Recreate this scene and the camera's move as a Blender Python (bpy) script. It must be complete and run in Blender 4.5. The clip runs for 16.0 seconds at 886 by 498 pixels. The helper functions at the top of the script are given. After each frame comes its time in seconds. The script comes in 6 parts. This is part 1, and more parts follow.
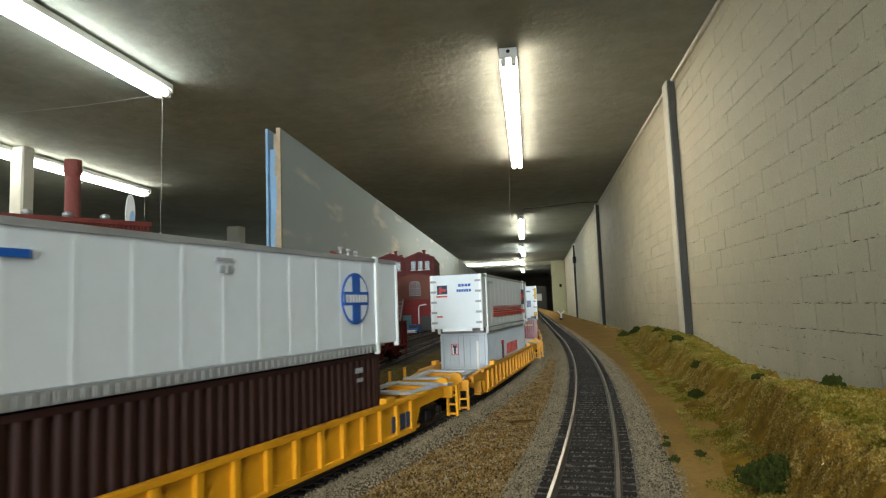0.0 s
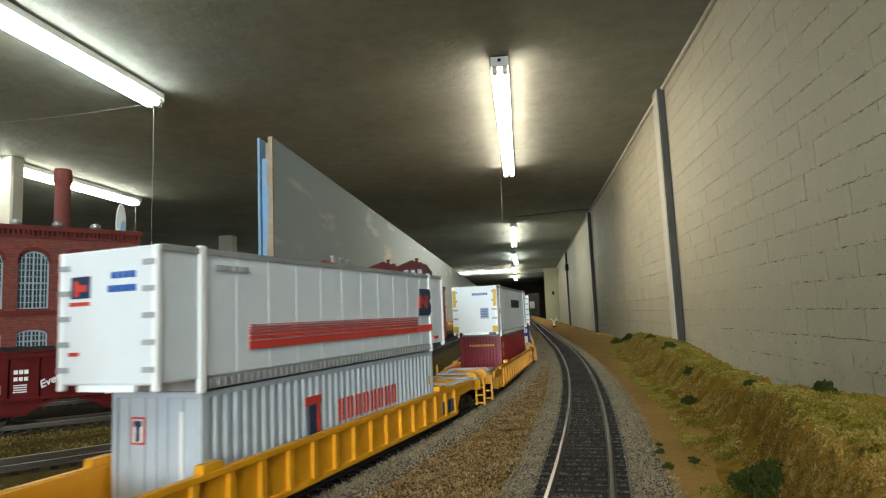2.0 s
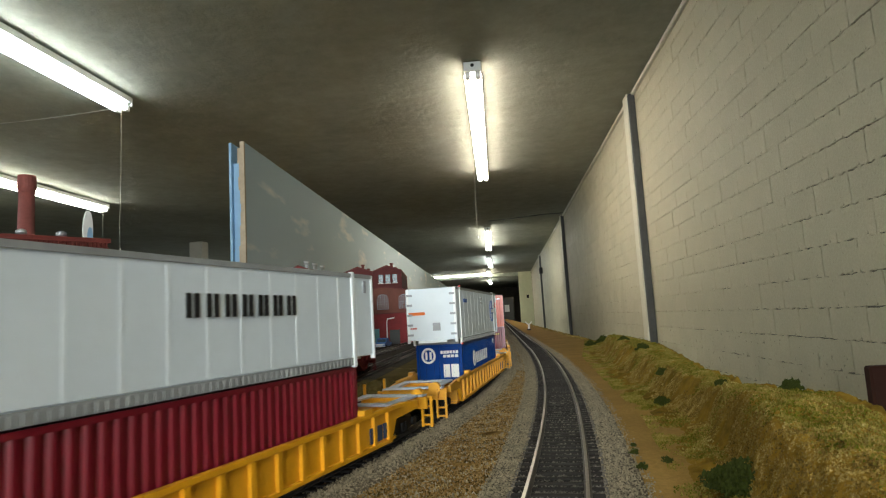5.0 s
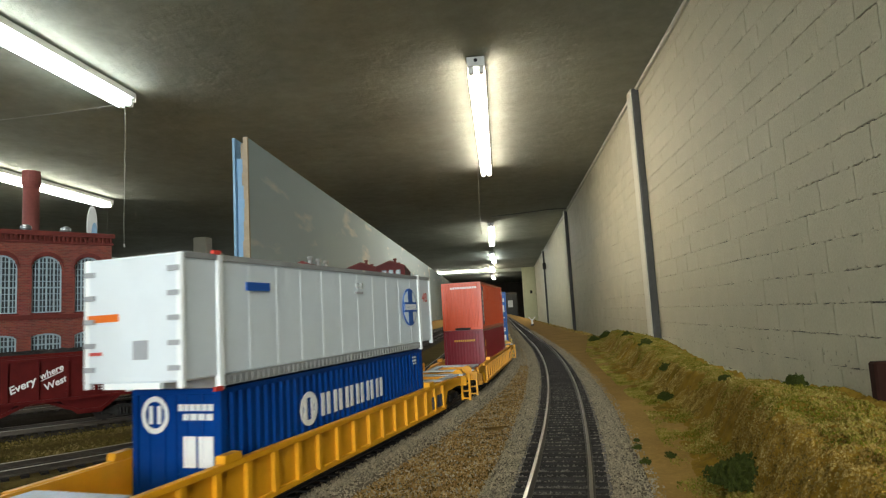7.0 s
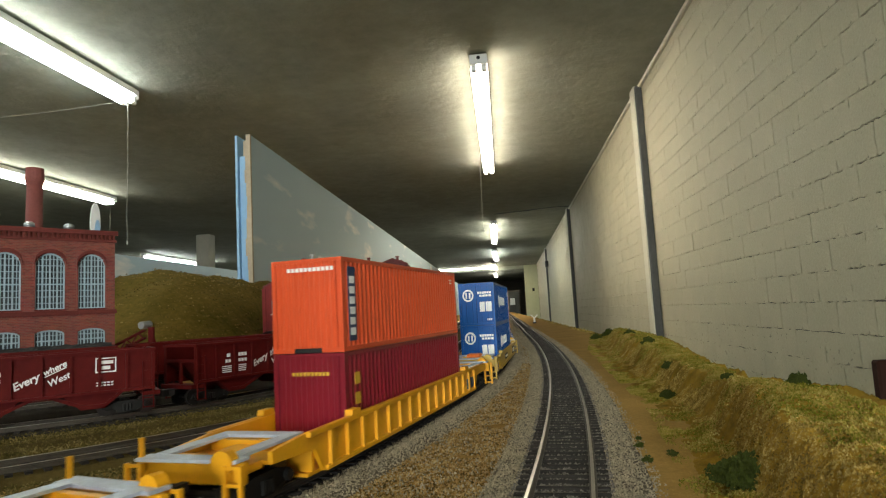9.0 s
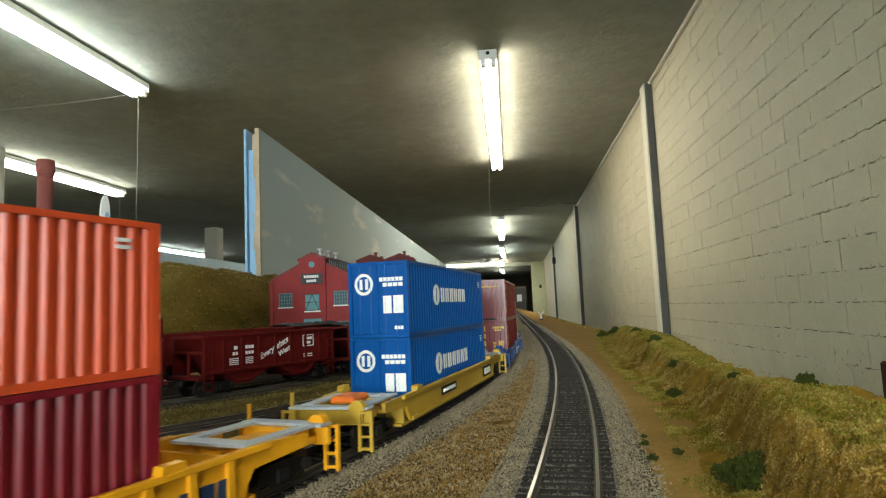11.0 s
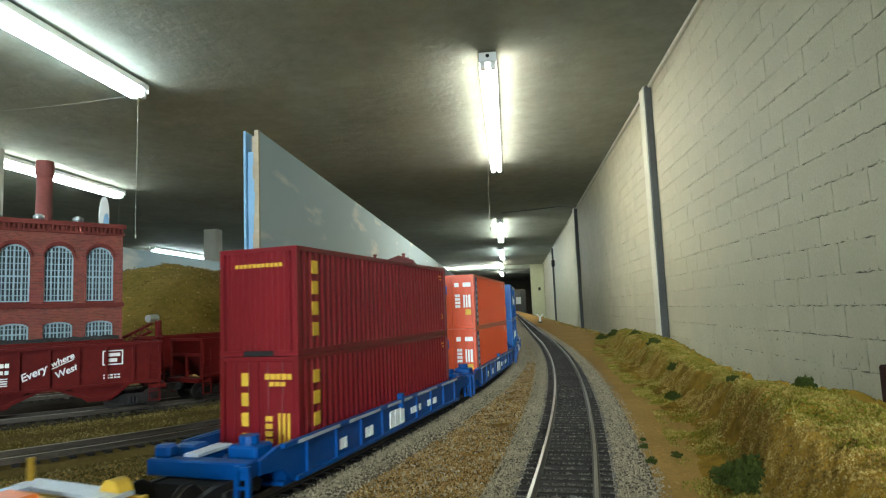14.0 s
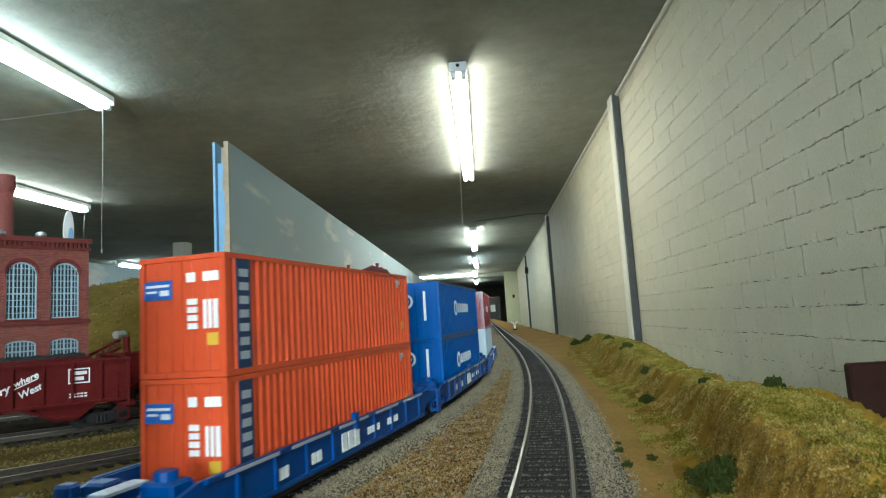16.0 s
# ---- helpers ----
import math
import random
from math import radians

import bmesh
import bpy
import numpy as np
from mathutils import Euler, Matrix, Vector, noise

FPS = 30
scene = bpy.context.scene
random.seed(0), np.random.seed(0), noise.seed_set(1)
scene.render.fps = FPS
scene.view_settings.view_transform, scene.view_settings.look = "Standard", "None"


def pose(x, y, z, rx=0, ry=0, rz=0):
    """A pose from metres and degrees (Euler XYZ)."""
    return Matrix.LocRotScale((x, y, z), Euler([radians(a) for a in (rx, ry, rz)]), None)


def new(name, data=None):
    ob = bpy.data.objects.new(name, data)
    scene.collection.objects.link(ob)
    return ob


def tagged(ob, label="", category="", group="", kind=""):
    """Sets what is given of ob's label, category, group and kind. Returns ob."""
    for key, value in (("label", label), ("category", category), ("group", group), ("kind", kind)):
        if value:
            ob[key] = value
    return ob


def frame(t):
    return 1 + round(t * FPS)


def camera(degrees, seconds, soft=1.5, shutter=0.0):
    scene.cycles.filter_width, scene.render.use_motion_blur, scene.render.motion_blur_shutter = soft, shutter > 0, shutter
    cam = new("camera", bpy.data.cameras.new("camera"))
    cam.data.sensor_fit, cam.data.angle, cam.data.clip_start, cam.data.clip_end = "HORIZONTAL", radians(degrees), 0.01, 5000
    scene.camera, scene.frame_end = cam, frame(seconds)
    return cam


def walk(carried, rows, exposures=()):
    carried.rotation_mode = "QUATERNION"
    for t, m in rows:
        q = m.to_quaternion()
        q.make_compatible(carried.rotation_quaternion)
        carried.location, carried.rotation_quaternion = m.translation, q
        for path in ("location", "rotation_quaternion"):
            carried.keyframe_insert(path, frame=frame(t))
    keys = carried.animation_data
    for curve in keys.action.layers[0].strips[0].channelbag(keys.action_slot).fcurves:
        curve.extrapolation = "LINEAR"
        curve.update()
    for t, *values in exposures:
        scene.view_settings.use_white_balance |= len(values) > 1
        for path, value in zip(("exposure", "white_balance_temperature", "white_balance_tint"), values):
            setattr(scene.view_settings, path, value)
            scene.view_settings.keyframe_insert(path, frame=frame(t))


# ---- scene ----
# ---- camera: it stands still over the near track and only turns ----
EYE = (0.0, 0.0, 0.055)
CAMERA_ROWS = [
    (0.0, 8.82, 5.49, 2.15), (0.5, 8.78, 5.87, 2.28), (1.0, 8.63, 5.91, 2.42), (1.5, 8.44, 5.77, 2.35),
    (2.0, 8.16, 6.23, 2.51), (2.5, 8.11, 6.20, 2.61), (3.0, 7.19, 6.82, 2.97), (3.5, 6.80, 6.76, 3.39),
    (4.0, 6.00, 6.60, 3.01), (6.3, 5.84, 6.39, 3.44), (6.5, 5.97, 6.03, 3.12), (7.0, 6.17, 6.12, 3.25), (7.5, 6.49, 6.05, 3.10),
    (8.0, 6.25, 5.67, 3.15), (8.5, 6.16, 5.81, 3.25), (9.0, 6.38, 5.91, 3.13), (11.5, 7.02, 5.48, 2.39),
    (12.0, 6.51, 5.83, 2.76), (12.5, 6.34, 5.74, 2.37), (13.0, 6.59, 5.59, 2.33), (13.5, 6.74, 5.69, 2.44),
    (14.0, 6.90, 5.74, 2.27), (14.5, 6.57, 5.82, 2.68), (15.0, 5.43, 6.20, 3.25), (15.5, 4.89, 5.89, 3.04),
    (16.0, 4.55, 6.46, 3.54)]
cam = camera(72.0, 16.0, soft=1.2, shutter=0.3)
walk(cam, [(t, pose(*EYE, 90 + p, r, y)) for t, y, p, r in CAMERA_ROWS],
     exposures=[(0.0, 0.0, 6650, 8), (4.0, 0.0, 6700, 8), (7.5, 0.0, 6750, 7), (9.0, 0.13, 6950, 6), (12.5, 0.36, 6400, 1), (16.0, 0.47, 5700, -2)])

# ---- world and light levels ----
world = bpy.data.worlds.new("world")
scene.world = world
world.use_nodes = True
world.node_tree.nodes["Background"].inputs[0].default_value = (0.5, 0.55, 0.6, 1)
world.node_tree.nodes["Background"].inputs[1].default_value = 0.004
TUBE_POWER = 32.0
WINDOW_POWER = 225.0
CEILING = 1.385
WALL_X = 0.880
FLOOR = -1.15


# ---- materials ----
def mat(name, color, rough=0.6, metal=0.0, scale=300.0, vary=0.25, bump=0.0, big=0.12, grain=None, spec=0.5, island=0.0, piece=0.0, pits=0.0):
    """A surface with broad stains and fine grain; island / piece vary joined or separate pieces."""
    m = bpy.data.materials.new(name)
    m.use_nodes = True
    nt = m.node_tree
    n, l = nt.nodes, nt.links
    b = n["Principled BSDF"]
    b.inputs["Roughness"].default_value = rough
    b.inputs["Metallic"].default_value = metal
    b.inputs["Specular IOR Level"].default_value = spec
    tc = n.new("ShaderNodeTexCoord")
    fine = n.new("ShaderNodeTexNoise")
    fine.inputs["Scale"].default_value = scale
    fine.inputs["Detail"].default_value = 6
    fine.inputs["Roughness"].default_value = 0.65
    broad = n.new("ShaderNodeTexNoise")
    broad.inputs["Scale"].default_value = scale * big
    broad.inputs["Detail"].default_value = 4
    l.new(tc.outputs["Object"], fine.inputs["Vector"])
    l.new(tc.outputs["Object"], broad.inputs["Vector"])
    add = n.new("ShaderNodeMath")
    add.operation = "ADD"
    l.new(fine.outputs["Fac"], add.inputs[0])
    l.new(broad.outputs["Fac"], add.inputs[1])
    last = add.outputs[0]
    if island or piece:
        src = n.new("ShaderNodeNewGeometry" if island else "ShaderNodeObjectInfo")
        mul = n.new("ShaderNodeMath")
        mul.operation = "MULTIPLY_ADD"
        l.new(src.outputs["Random Per Island" if island else "Random"], mul.inputs[0])
        mul.inputs[1].default_value = island or piece
        l.new(last, mul.inputs[2])
        last = mul.outputs[0]
    ramp = n.new("ShaderNodeMapRange")
    ramp.inputs["From Min"].default_value = 0.6
    ramp.inputs["From Max"].default_value = 1.4 + (island or piece)
    l.new(last, ramp.inputs["Value"])
    mix = n.new("ShaderNodeMix")
    mix.data_type = "RGBA"
    lo = grain or tuple(c * (1 - vary) for c in color)
    hi = tuple(min(1, c * (1 + vary * 0.6)) for c in color)
    mix.inputs["A"].default_value = (*lo, 1)
    mix.inputs["B"].default_value = (*hi, 1)
    l.new(ramp.outputs[0], mix.inputs["Factor"])
    colour = mix.outputs["Result"]
    if pits:
        spots = n.new("ShaderNodeTexNoise")
        spots.inputs["Scale"].default_value = pits
        spots.inputs["Detail"].default_value = 3
        l.new(tc.outputs["Object"], spots.inputs["Vector"])
        edge = n.new("ShaderNodeMapRange")
        edge.inputs["From Min"].default_value, edge.inputs["From Max"].default_value = 0.66, 0.72
        l.new(spots.outputs["Fac"], edge.inputs["Value"])
        dark = n.new("ShaderNodeMix")
        dark.data_type = "RGBA"
        dark.inputs["B"].default_value = (*(c * 0.42 for c in color), 1)
        l.new(edge.outputs[0], dark.inputs["Factor"])
        l.new(colour, dark.inputs["A"])
        colour = dark.outputs["Result"]
    l.new(colour, b.inputs["Base Color"])
    if bump:
        bp = n.new("ShaderNodeBump")
        bp.inputs["Strength"].default_value = min(1, bump)
        bp.inputs["Distance"].default_value = 0.25 / scale
        l.new(fine.outputs["Fac"], bp.inputs["Height"])
        l.new(bp.outputs["Normal"], b.inputs["Normal"])
    return m


def glow(name, color, power):
    m = bpy.data.materials.new(name)
    m.use_nodes = True
    b = m.node_tree.nodes["Principled BSDF"]
    b.inputs["Base Color"].default_value = (0.9, 0.9, 0.9, 1)
    b.inputs["Emission Color"].default_value = (*color, 1)
    b.inputs["Emission Strength"].default_value = power
    return m


def brick_mat(name, color, dark, mortar, bw, bh):
    m = bpy.data.materials.new(name)
    m.use_nodes = True
    n, l = m.node_tree.nodes, m.node_tree.links
    b = n["Principled BSDF"]
    b.inputs["Roughness"].default_value = 0.8
    tc = n.new("ShaderNodeTexCoord")
    mp = n.new("ShaderNodeMapping")
    mp.inputs["Rotation"].default_value = (radians(90), 0, 0)
    l.new(tc.outputs["Object"], mp.inputs["Vector"])
    br = n.new("ShaderNodeTexBrick")
    br.inputs["Scale"].default_value = 1.0
    br.inputs["Brick Width"].default_value = bw
    br.inputs["Row Height"].default_value = bh
    br.inputs["Mortar Size"].default_value = bh * 0.1
    br.inputs["Color1"].default_value = (*color, 1)
    br.inputs["Color2"].default_value = (*dark, 1)
    br.inputs["Mortar"].default_value = (*mortar, 1)
    l.new(mp.outputs[0], br.inputs["Vector"])
    no = n.new("ShaderNodeTexNoise")
    no.inputs["Scale"].default_value = 60
    no.inputs["Detail"].default_value = 5
    l.new(tc.outputs["Object"], no.inputs["Vector"])
    mx = n.new("ShaderNodeMix")
    mx.data_type, mx.blend_type = "RGBA", "MULTIPLY"
    mx.inputs["Factor"].default_value = 0.55
    l.new(br.outputs["Color"], mx.inputs["A"])
    l.new(no.outputs["Color"], mx.inputs["B"])
    gm = n.new("ShaderNodeGamma")
    gm.inputs[1].default_value = 0.85
    l.new(mx.outputs["Result"], gm.inputs[0])
    l.new(gm.outputs[0], b.inputs["Base Color"])
    bp = n.new("ShaderNodeBump")
    bp.inputs["Strength"].default_value = 0.5
    bp.inputs["Distance"].default_value = 0.0003
    bp.invert = True
    l.new(br.outputs["Fac"], bp.inputs["Height"])
    l.new(bp.outputs["Normal"], b.inputs["Normal"])
    return m


def backdrop_mat(name, low, high, cloud, z0, z1):
    """Painted sky: a blue-grey gradient with soft painted clouds."""
    m = bpy.data.materials.new(name)
    m.use_nodes = True
    n, l = m.node_tree.nodes, m.node_tree.links
    b = n["Principled BSDF"]
    b.inputs["Roughness"].default_value = 0.85
    tc = n.new("ShaderNodeTexCoord")
    sp = n.new("ShaderNodeSeparateXYZ")
    l.new(tc.outputs["Object"], sp.inputs[0])
    mr = n.new("ShaderNodeMapRange")
    mr.inputs["From Min"].default_value, mr.inputs["From Max"].default_value = z0, z1
    l.new(sp.outputs["Z"], mr.inputs["Value"])
    g = n.new("ShaderNodeMix")
    g.data_type = "RGBA"
    g.inputs["A"].default_value, g.inputs["B"].default_value = (*low, 1), (*high, 1)
    l.new(mr.outputs[0], g.inputs["Factor"])
    mp = n.new("ShaderNodeMapping")
    mp.inputs["Scale"].default_value = (1, 2.2, 9)
    l.new(tc.outputs["Object"], mp.inputs["Vector"])
    no = n.new("ShaderNodeTexNoise")
    no.inputs["Scale"].default_value = 1.5
    no.inputs["Detail"].default_value = 5
    l.new(mp.outputs[0], no.inputs["Vector"])
    cr = n.new("ShaderNodeMapRange")
    cr.inputs["From Min"].default_value, cr.inputs["From Max"].default_value = 0.585, 0.70
    l.new(no.outputs["Fac"], cr.inputs["Value"])
    mx = n.new("ShaderNodeMix")
    mx.data_type = "RGBA"
    l.new(cr.outputs[0], mx.inputs["Factor"])
    l.new(g.outputs["Result"], mx.inputs["A"])
    mx.inputs["B"].default_value = (*cloud, 1)
    l.new(mx.outputs["Result"], b.inputs["Base Color"])
    return m


def patch_mat(name, tones, patch, grain):
    """Scattered turf: tones from dark to pale by clump and flake, gathered in soft patches."""
    m = bpy.data.materials.new(name)
    m.use_nodes = True
    n, l = m.node_tree.nodes, m.node_tree.links
    b = n["Principled BSDF"]
    b.inputs["Roughness"].default_value = 0.95
    b.inputs["Specular IOR Level"].default_value = 0.03
    tc = n.new("ShaderNodeTexCoord")
    no = n.new("ShaderNodeTexNoise")
    no.inputs["Scale"].default_value = patch
    no.inputs["Detail"].default_value = 5
    no.inputs["Roughness"].default_value = 0.6
    l.new(tc.outputs["Object"], no.inputs["Vector"])
    spread = n.new("ShaderNodeMapRange")
    spread.inputs["From Min"].default_value, spread.inputs["From Max"].default_value = 0.28, 0.72
    l.new(no.outputs["Fac"], spread.inputs["Value"])
    geo = n.new("ShaderNodeNewGeometry")
    mix = n.new("ShaderNodeMix")
    mix.inputs["Factor"].default_value = grain
    l.new(spread.outputs[0], mix.inputs["A"])
    l.new(geo.outputs["Random Per Island"], mix.inputs["B"])
    ramp = n.new("ShaderNodeValToRGB")
    el = ramp.color_ramp.elements
    el[0].color, el[1].color = (*tones[0], 1), (*tones[-1], 1)
    for i, c in enumerate(tones[1:-1], 1):
        e = el.new(i / (len(tones) - 1))
        e.color = (*c, 1)
    l.new(mix.outputs["Result"], ramp.inputs["Fac"])
    l.new(ramp.outputs["Color"], b.inputs["Base Color"])
    return m


M_WALL = mat("painted_block", (0.455, 0.412, 0.284), 0.65, scale=130, vary=0.19, bump=1.0, big=0.05, piece=0.12, pits=60)
M_WALL_REST = mat("painted_block_far", (0.455, 0.412, 0.284), 0.65, scale=130, vary=0.19, bump=1.0, big=0.05, island=0.12, pits=60)
M_JOINT = mat("painted_mortar", (0.13, 0.12, 0.092), 0.8, scale=30, vary=0.3, big=0.25, bump=0.4, grain=(0.022, 0.020, 0.016))
M_PILASTER = mat("pilaster_paint", (0.56, 0.53, 0.42), 0.6, scale=40, vary=0.12, bump=0.2)
M_DARKGREY = mat("dark_grey", (0.065, 0.064, 0.058), 0.7, scale=40, vary=0.3)
M_CEIL = mat("ceiling_paint", (0.262, 0.262, 0.208), 0.9, scale=9, vary=0.35, big=0.12, bump=0.3)
M_PLAIN = mat("plain_wall", (0.30, 0.32, 0.26), 0.8, scale=8, vary=0.15)
M_PALEGREEN = mat("pale_green_paint", (0.44, 0.45, 0.29), 0.7, scale=8, vary=0.12)
M_DARK = mat("dark_wall", (0.10, 0.085, 0.065), 0.9, scale=8, vary=0.3)
M_FLOOR = mat("concrete_floor", (0.23, 0.22, 0.195), 0.7, scale=10, vary=0.3)
M_HOUSING = mat("lamp_enamel", (0.75, 0.75, 0.72), 0.4, scale=30, vary=0.08)
M_CORD = mat("white_cord", (0.36, 0.35, 0.31), 0.7, scale=200)
M_WARM = glow("tube_warm", (1.0, 0.925, 0.83), TUBE_POWER)
M_COOL = glow("tube_cool", (0.84, 0.95, 1.0), TUBE_POWER)
M_NEUT = glow("tube_white", (0.97, 1.0, 0.93), TUBE_POWER)
M_GROUND = mat("scenery_earth", (0.325, 0.195, 0.058), 0.95, scale=420, vary=0.32, bump=0.8, big=0.06, spec=0.03)
M_STRAW = mat("straw_turf", (0.095, 0.068, 0.022), 0.95, scale=500, vary=0.45, bump=0.8, big=0.08, spec=0.02)
M_TURF = patch_mat("brown_turf", ((0.022, 0.020, 0.008), (0.075, 0.050, 0.015), (0.20, 0.115, 0.034), (0.30, 0.20, 0.085), (0.44, 0.37, 0.24)), 160, 0.55)
M_STRAWBIT = patch_mat("straw_bits", ((0.030, 0.026, 0.007), (0.075, 0.060, 0.016), (0.15, 0.112, 0.038), (0.28, 0.22, 0.10)), 60, 0.6)
M_BALLAST = mat("ballast_bed", (0.125, 0.10, 0.068), 0.95, scale=900, vary=0.6, bump=1.0, big=0.1, spec=0.15)
# bed colour darkened to hold the shade under the standing hopper cars
M_SHADEBED = mat("shade_bed", (0.036, 0.030, 0.024), 0.95, scale=900, vary=0.6, bump=1.0, big=0.1, spec=0.1)
M_STONE = mat("ballast_stone", (0.26, 0.215, 0.145), 0.9, scale=700, vary=0.65, big=0.2, spec=0.2, island=1.3)
M_CRIB = mat("crib_stone", (0.15, 0.135, 0.115), 0.9, scale=700, vary=0.65, big=0.2, spec=0.1, island=1.3)
M_TIE = mat("plastic_tie", (0.036, 0.032, 0.029), 0.8, scale=900, vary=0.5, bump=0.5, piece=0.9, spec=0.08)
M_RAIL = mat("rail_side", (0.065, 0.052, 0.040), 0.6, 0.2, scale=500, vary=0.35)
M_RAILTOP = mat("rail_head", (0.36, 0.33, 0.28), 0.34, 1.0, scale=500, vary=0.2)
M_HILLEARTH = mat("bank_earth", (0.25, 0.145, 0.020), 0.95, scale=160, vary=0.55, bump=1.0, big=0.12, grain=(0.085, 0.060, 0.010), spec=0.03)
M_GRASS = patch_mat("turf_green", ((0.035, 0.035, 0.005), (0.095, 0.095, 0.007), (0.19, 0.150, 0.026), (0.30, 0.220, 0.060), (0.45, 0.36, 0.15)), 75, 0.45)
M_ROCK = patch_mat("bank_rock", ((0.060, 0.046, 0.009), (0.18, 0.115, 0.026), (0.32, 0.215, 0.060), (0.50, 0.39, 0.16)), 130, 0.45)
M_BUSH = mat("lichen_bush", (0.040, 0.050, 0.009), 0.95, scale=500, vary=0.5, spec=0.1, island=0.8)
M_MOUND = mat("mound_turf", (0.155, 0.098, 0.022), 0.95, scale=120, vary=0.6, bump=1.0, big=0.08, grain=(0.055, 0.050, 0.006), spec=0.03)
M_MOUNDBIT = patch_mat("mound_clumps", ((0.022, 0.018, 0.005), (0.070, 0.050, 0.009), (0.15, 0.098, 0.022), (0.27, 0.18, 0.055), (0.38, 0.29, 0.13)), 9, 0.5)
M_BRICK = brick_mat("red_brick", (0.24, 0.032, 0.020), (0.125, 0.016, 0.011), (0.17, 0.075, 0.055), 0.0034, 0.0013)
M_BRICKTRIM = mat("brick_trim", (0.125, 0.016, 0.010), 0.8, scale=600, vary=0.35, bump=0.5)
M_WINFRAME = mat("window_paint", (0.34, 0.44, 0.49), 0.5, scale=300, vary=0.15)
M_GLASS = mat("window_glass", (0.035, 0.05, 0.06), 0.28, scale=100, vary=0.3)
M_REDWALL = mat("red_siding", (0.24, 0.020, 0.022), 0.75, scale=250, vary=0.3, bump=0.3)
M_MILL = mat("mill_brick", (0.125, 0.024, 0.022), 0.8, scale=250, vary=0.35, bump=0.4)
M_REDDARK = mat("red_roofing", (0.16, 0.04, 0.035), 0.8, scale=250, vary=0.3, bump=0.3)
M_ROOFGREY = mat("grey_roofing", (0.10, 0.10, 0.10), 0.85, scale=250, vary=0.3)
M_OFFICE = mat("office_brick", (0.19, 0.065, 0.045), 0.8, scale=300, vary=0.3, bump=0.4)
M_TEAL = mat("teal_paint", (0.10, 0.26, 0.30), 0.6, scale=250, vary=0.2)
M_SIGN = mat("sign_board", (0.035, 0.042, 0.042), 0.6, scale=200, vary=0.15)
M_LETTER = mat("white_lettering", (0.80, 0.80, 0.78), 0.6, scale=500, vary=0.12)
M_STEEL = mat("galvanised", (0.55, 0.57, 0.58), 0.35, 0.8, scale=400, vary=0.2)
M_CHIMNEY = mat("chimney_brick", (0.22, 0.06, 0.05), 0.8, scale=300, vary=0.3, bump=0.4)
M_BACKDROP = backdrop_mat("painted_sky", (0.56, 0.65, 0.68), (0.42, 0.53, 0.58), (0.80, 0.79, 0.75), 0.05, 0.5)
M_BACKDROP2 = backdrop_mat("painted_sky_far", (0.36, 0.44, 0.48), (0.24, 0.33, 0.38), (0.5, 0.5, 0.47), 0.0, 0.6)
M_FOAM = mat("blue_foam", (0.30, 0.50, 0.72), 0.8, scale=60, vary=0.15, bump=0.3)
M_RAWWOOD = mat("raw_wood", (0.50, 0.40, 0.28), 0.8, scale=60, vary=0.35, bump=0.4)
M_COLUMN = mat("column_paint", (0.52, 0.50, 0.42), 0.6, scale=12, vary=0.12)
M_BROWN = mat("brown_wood", (0.03, 0.010, 0.006), 0.75, spec=0.15, scale=20, vary=0.3)
M_YELLOW = mat("yellow_paint", (0.72, 0.325, 0.010), 0.45, scale=180, vary=0.22, bump=0.1)
M_MUSTARD = mat("mustard_paint", (0.50, 0.31, 0.03), 0.45, scale=180, vary=0.22, bump=0.1)
M_BLUECAR = mat("blue_car_paint", (0.002, 0.048, 0.205), 0.4, spec=0.3, scale=180, vary=0.22, bump=0.1)
M_WALKWAY = mat("walkway_grating", (0.48, 0.52, 0.58), 0.5, 0.2, scale=700, vary=0.3, bump=0.3)
M_BLACK = mat("black_plastic", (0.014, 0.013, 0.012), 0.6, spec=0.25, scale=300, vary=0.4)
M_WHEEL = mat("wheel_metal", (0.045, 0.040, 0.037), 0.45, 0.7, scale=300, vary=0.3)
M_ORANGEBIT = mat("orange_block", (0.75, 0.16, 0.015), 0.5, scale=300, vary=0.1)
M_WHITEBOX = mat("container_white", (0.73, 0.80, 0.85), 0.42, scale=110, vary=0.07, bump=0.04)
M_POST = mat("white_post", (0.90, 0.94, 0.95), 0.4, scale=200, vary=0.05)
M_SEAM = mat("seam_white", (0.80, 0.865, 0.905), 0.4, scale=200, vary=0.05)
M_GREYRAIL = mat("grey_rail", (0.30, 0.31, 0.31), 0.5, scale=300, vary=0.2)
M_BROWNBOX = mat("container_brown", (0.036, 0.016, 0.013), 0.5, spec=0.15, scale=150, vary=0.2, bump=0.05)
M_GREYBOX = mat("container_grey", (0.45, 0.52, 0.58), 0.45, scale=150, vary=0.12, bump=0.05)
M_BLUEBOX = mat("container_blue", (0.0008, 0.040, 0.21), 0.36, spec=0.12, scale=150, vary=0.14, bump=0.05)
M_BLUEBOX2 = mat("container_bright_blue", (0.0003, 0.068, 0.275), 0.34, spec=0.18, scale=150, vary=0.14, bump=0.05)
M_ORANGEBOX = mat("container_orange", (0.58, 0.072, 0.020), 0.32, spec=0.55, scale=150, vary=0.12, bump=0.05)
M_REDBOX = mat("container_red", (0.140, 0.0055, 0.010), 0.30, spec=0.55, scale=150, vary=0.14, bump=0.05)
M_MAROON = mat("container_maroon", (0.18, 0.007, 0.017), 0.30, spec=0.55, scale=150, vary=0.14, bump=0.05)
M_HOPPER = mat("hopper_red", (0.088, 0.0060, 0.0050), 0.6, spec=0.12, scale=200, vary=0.3, bump=0.1)
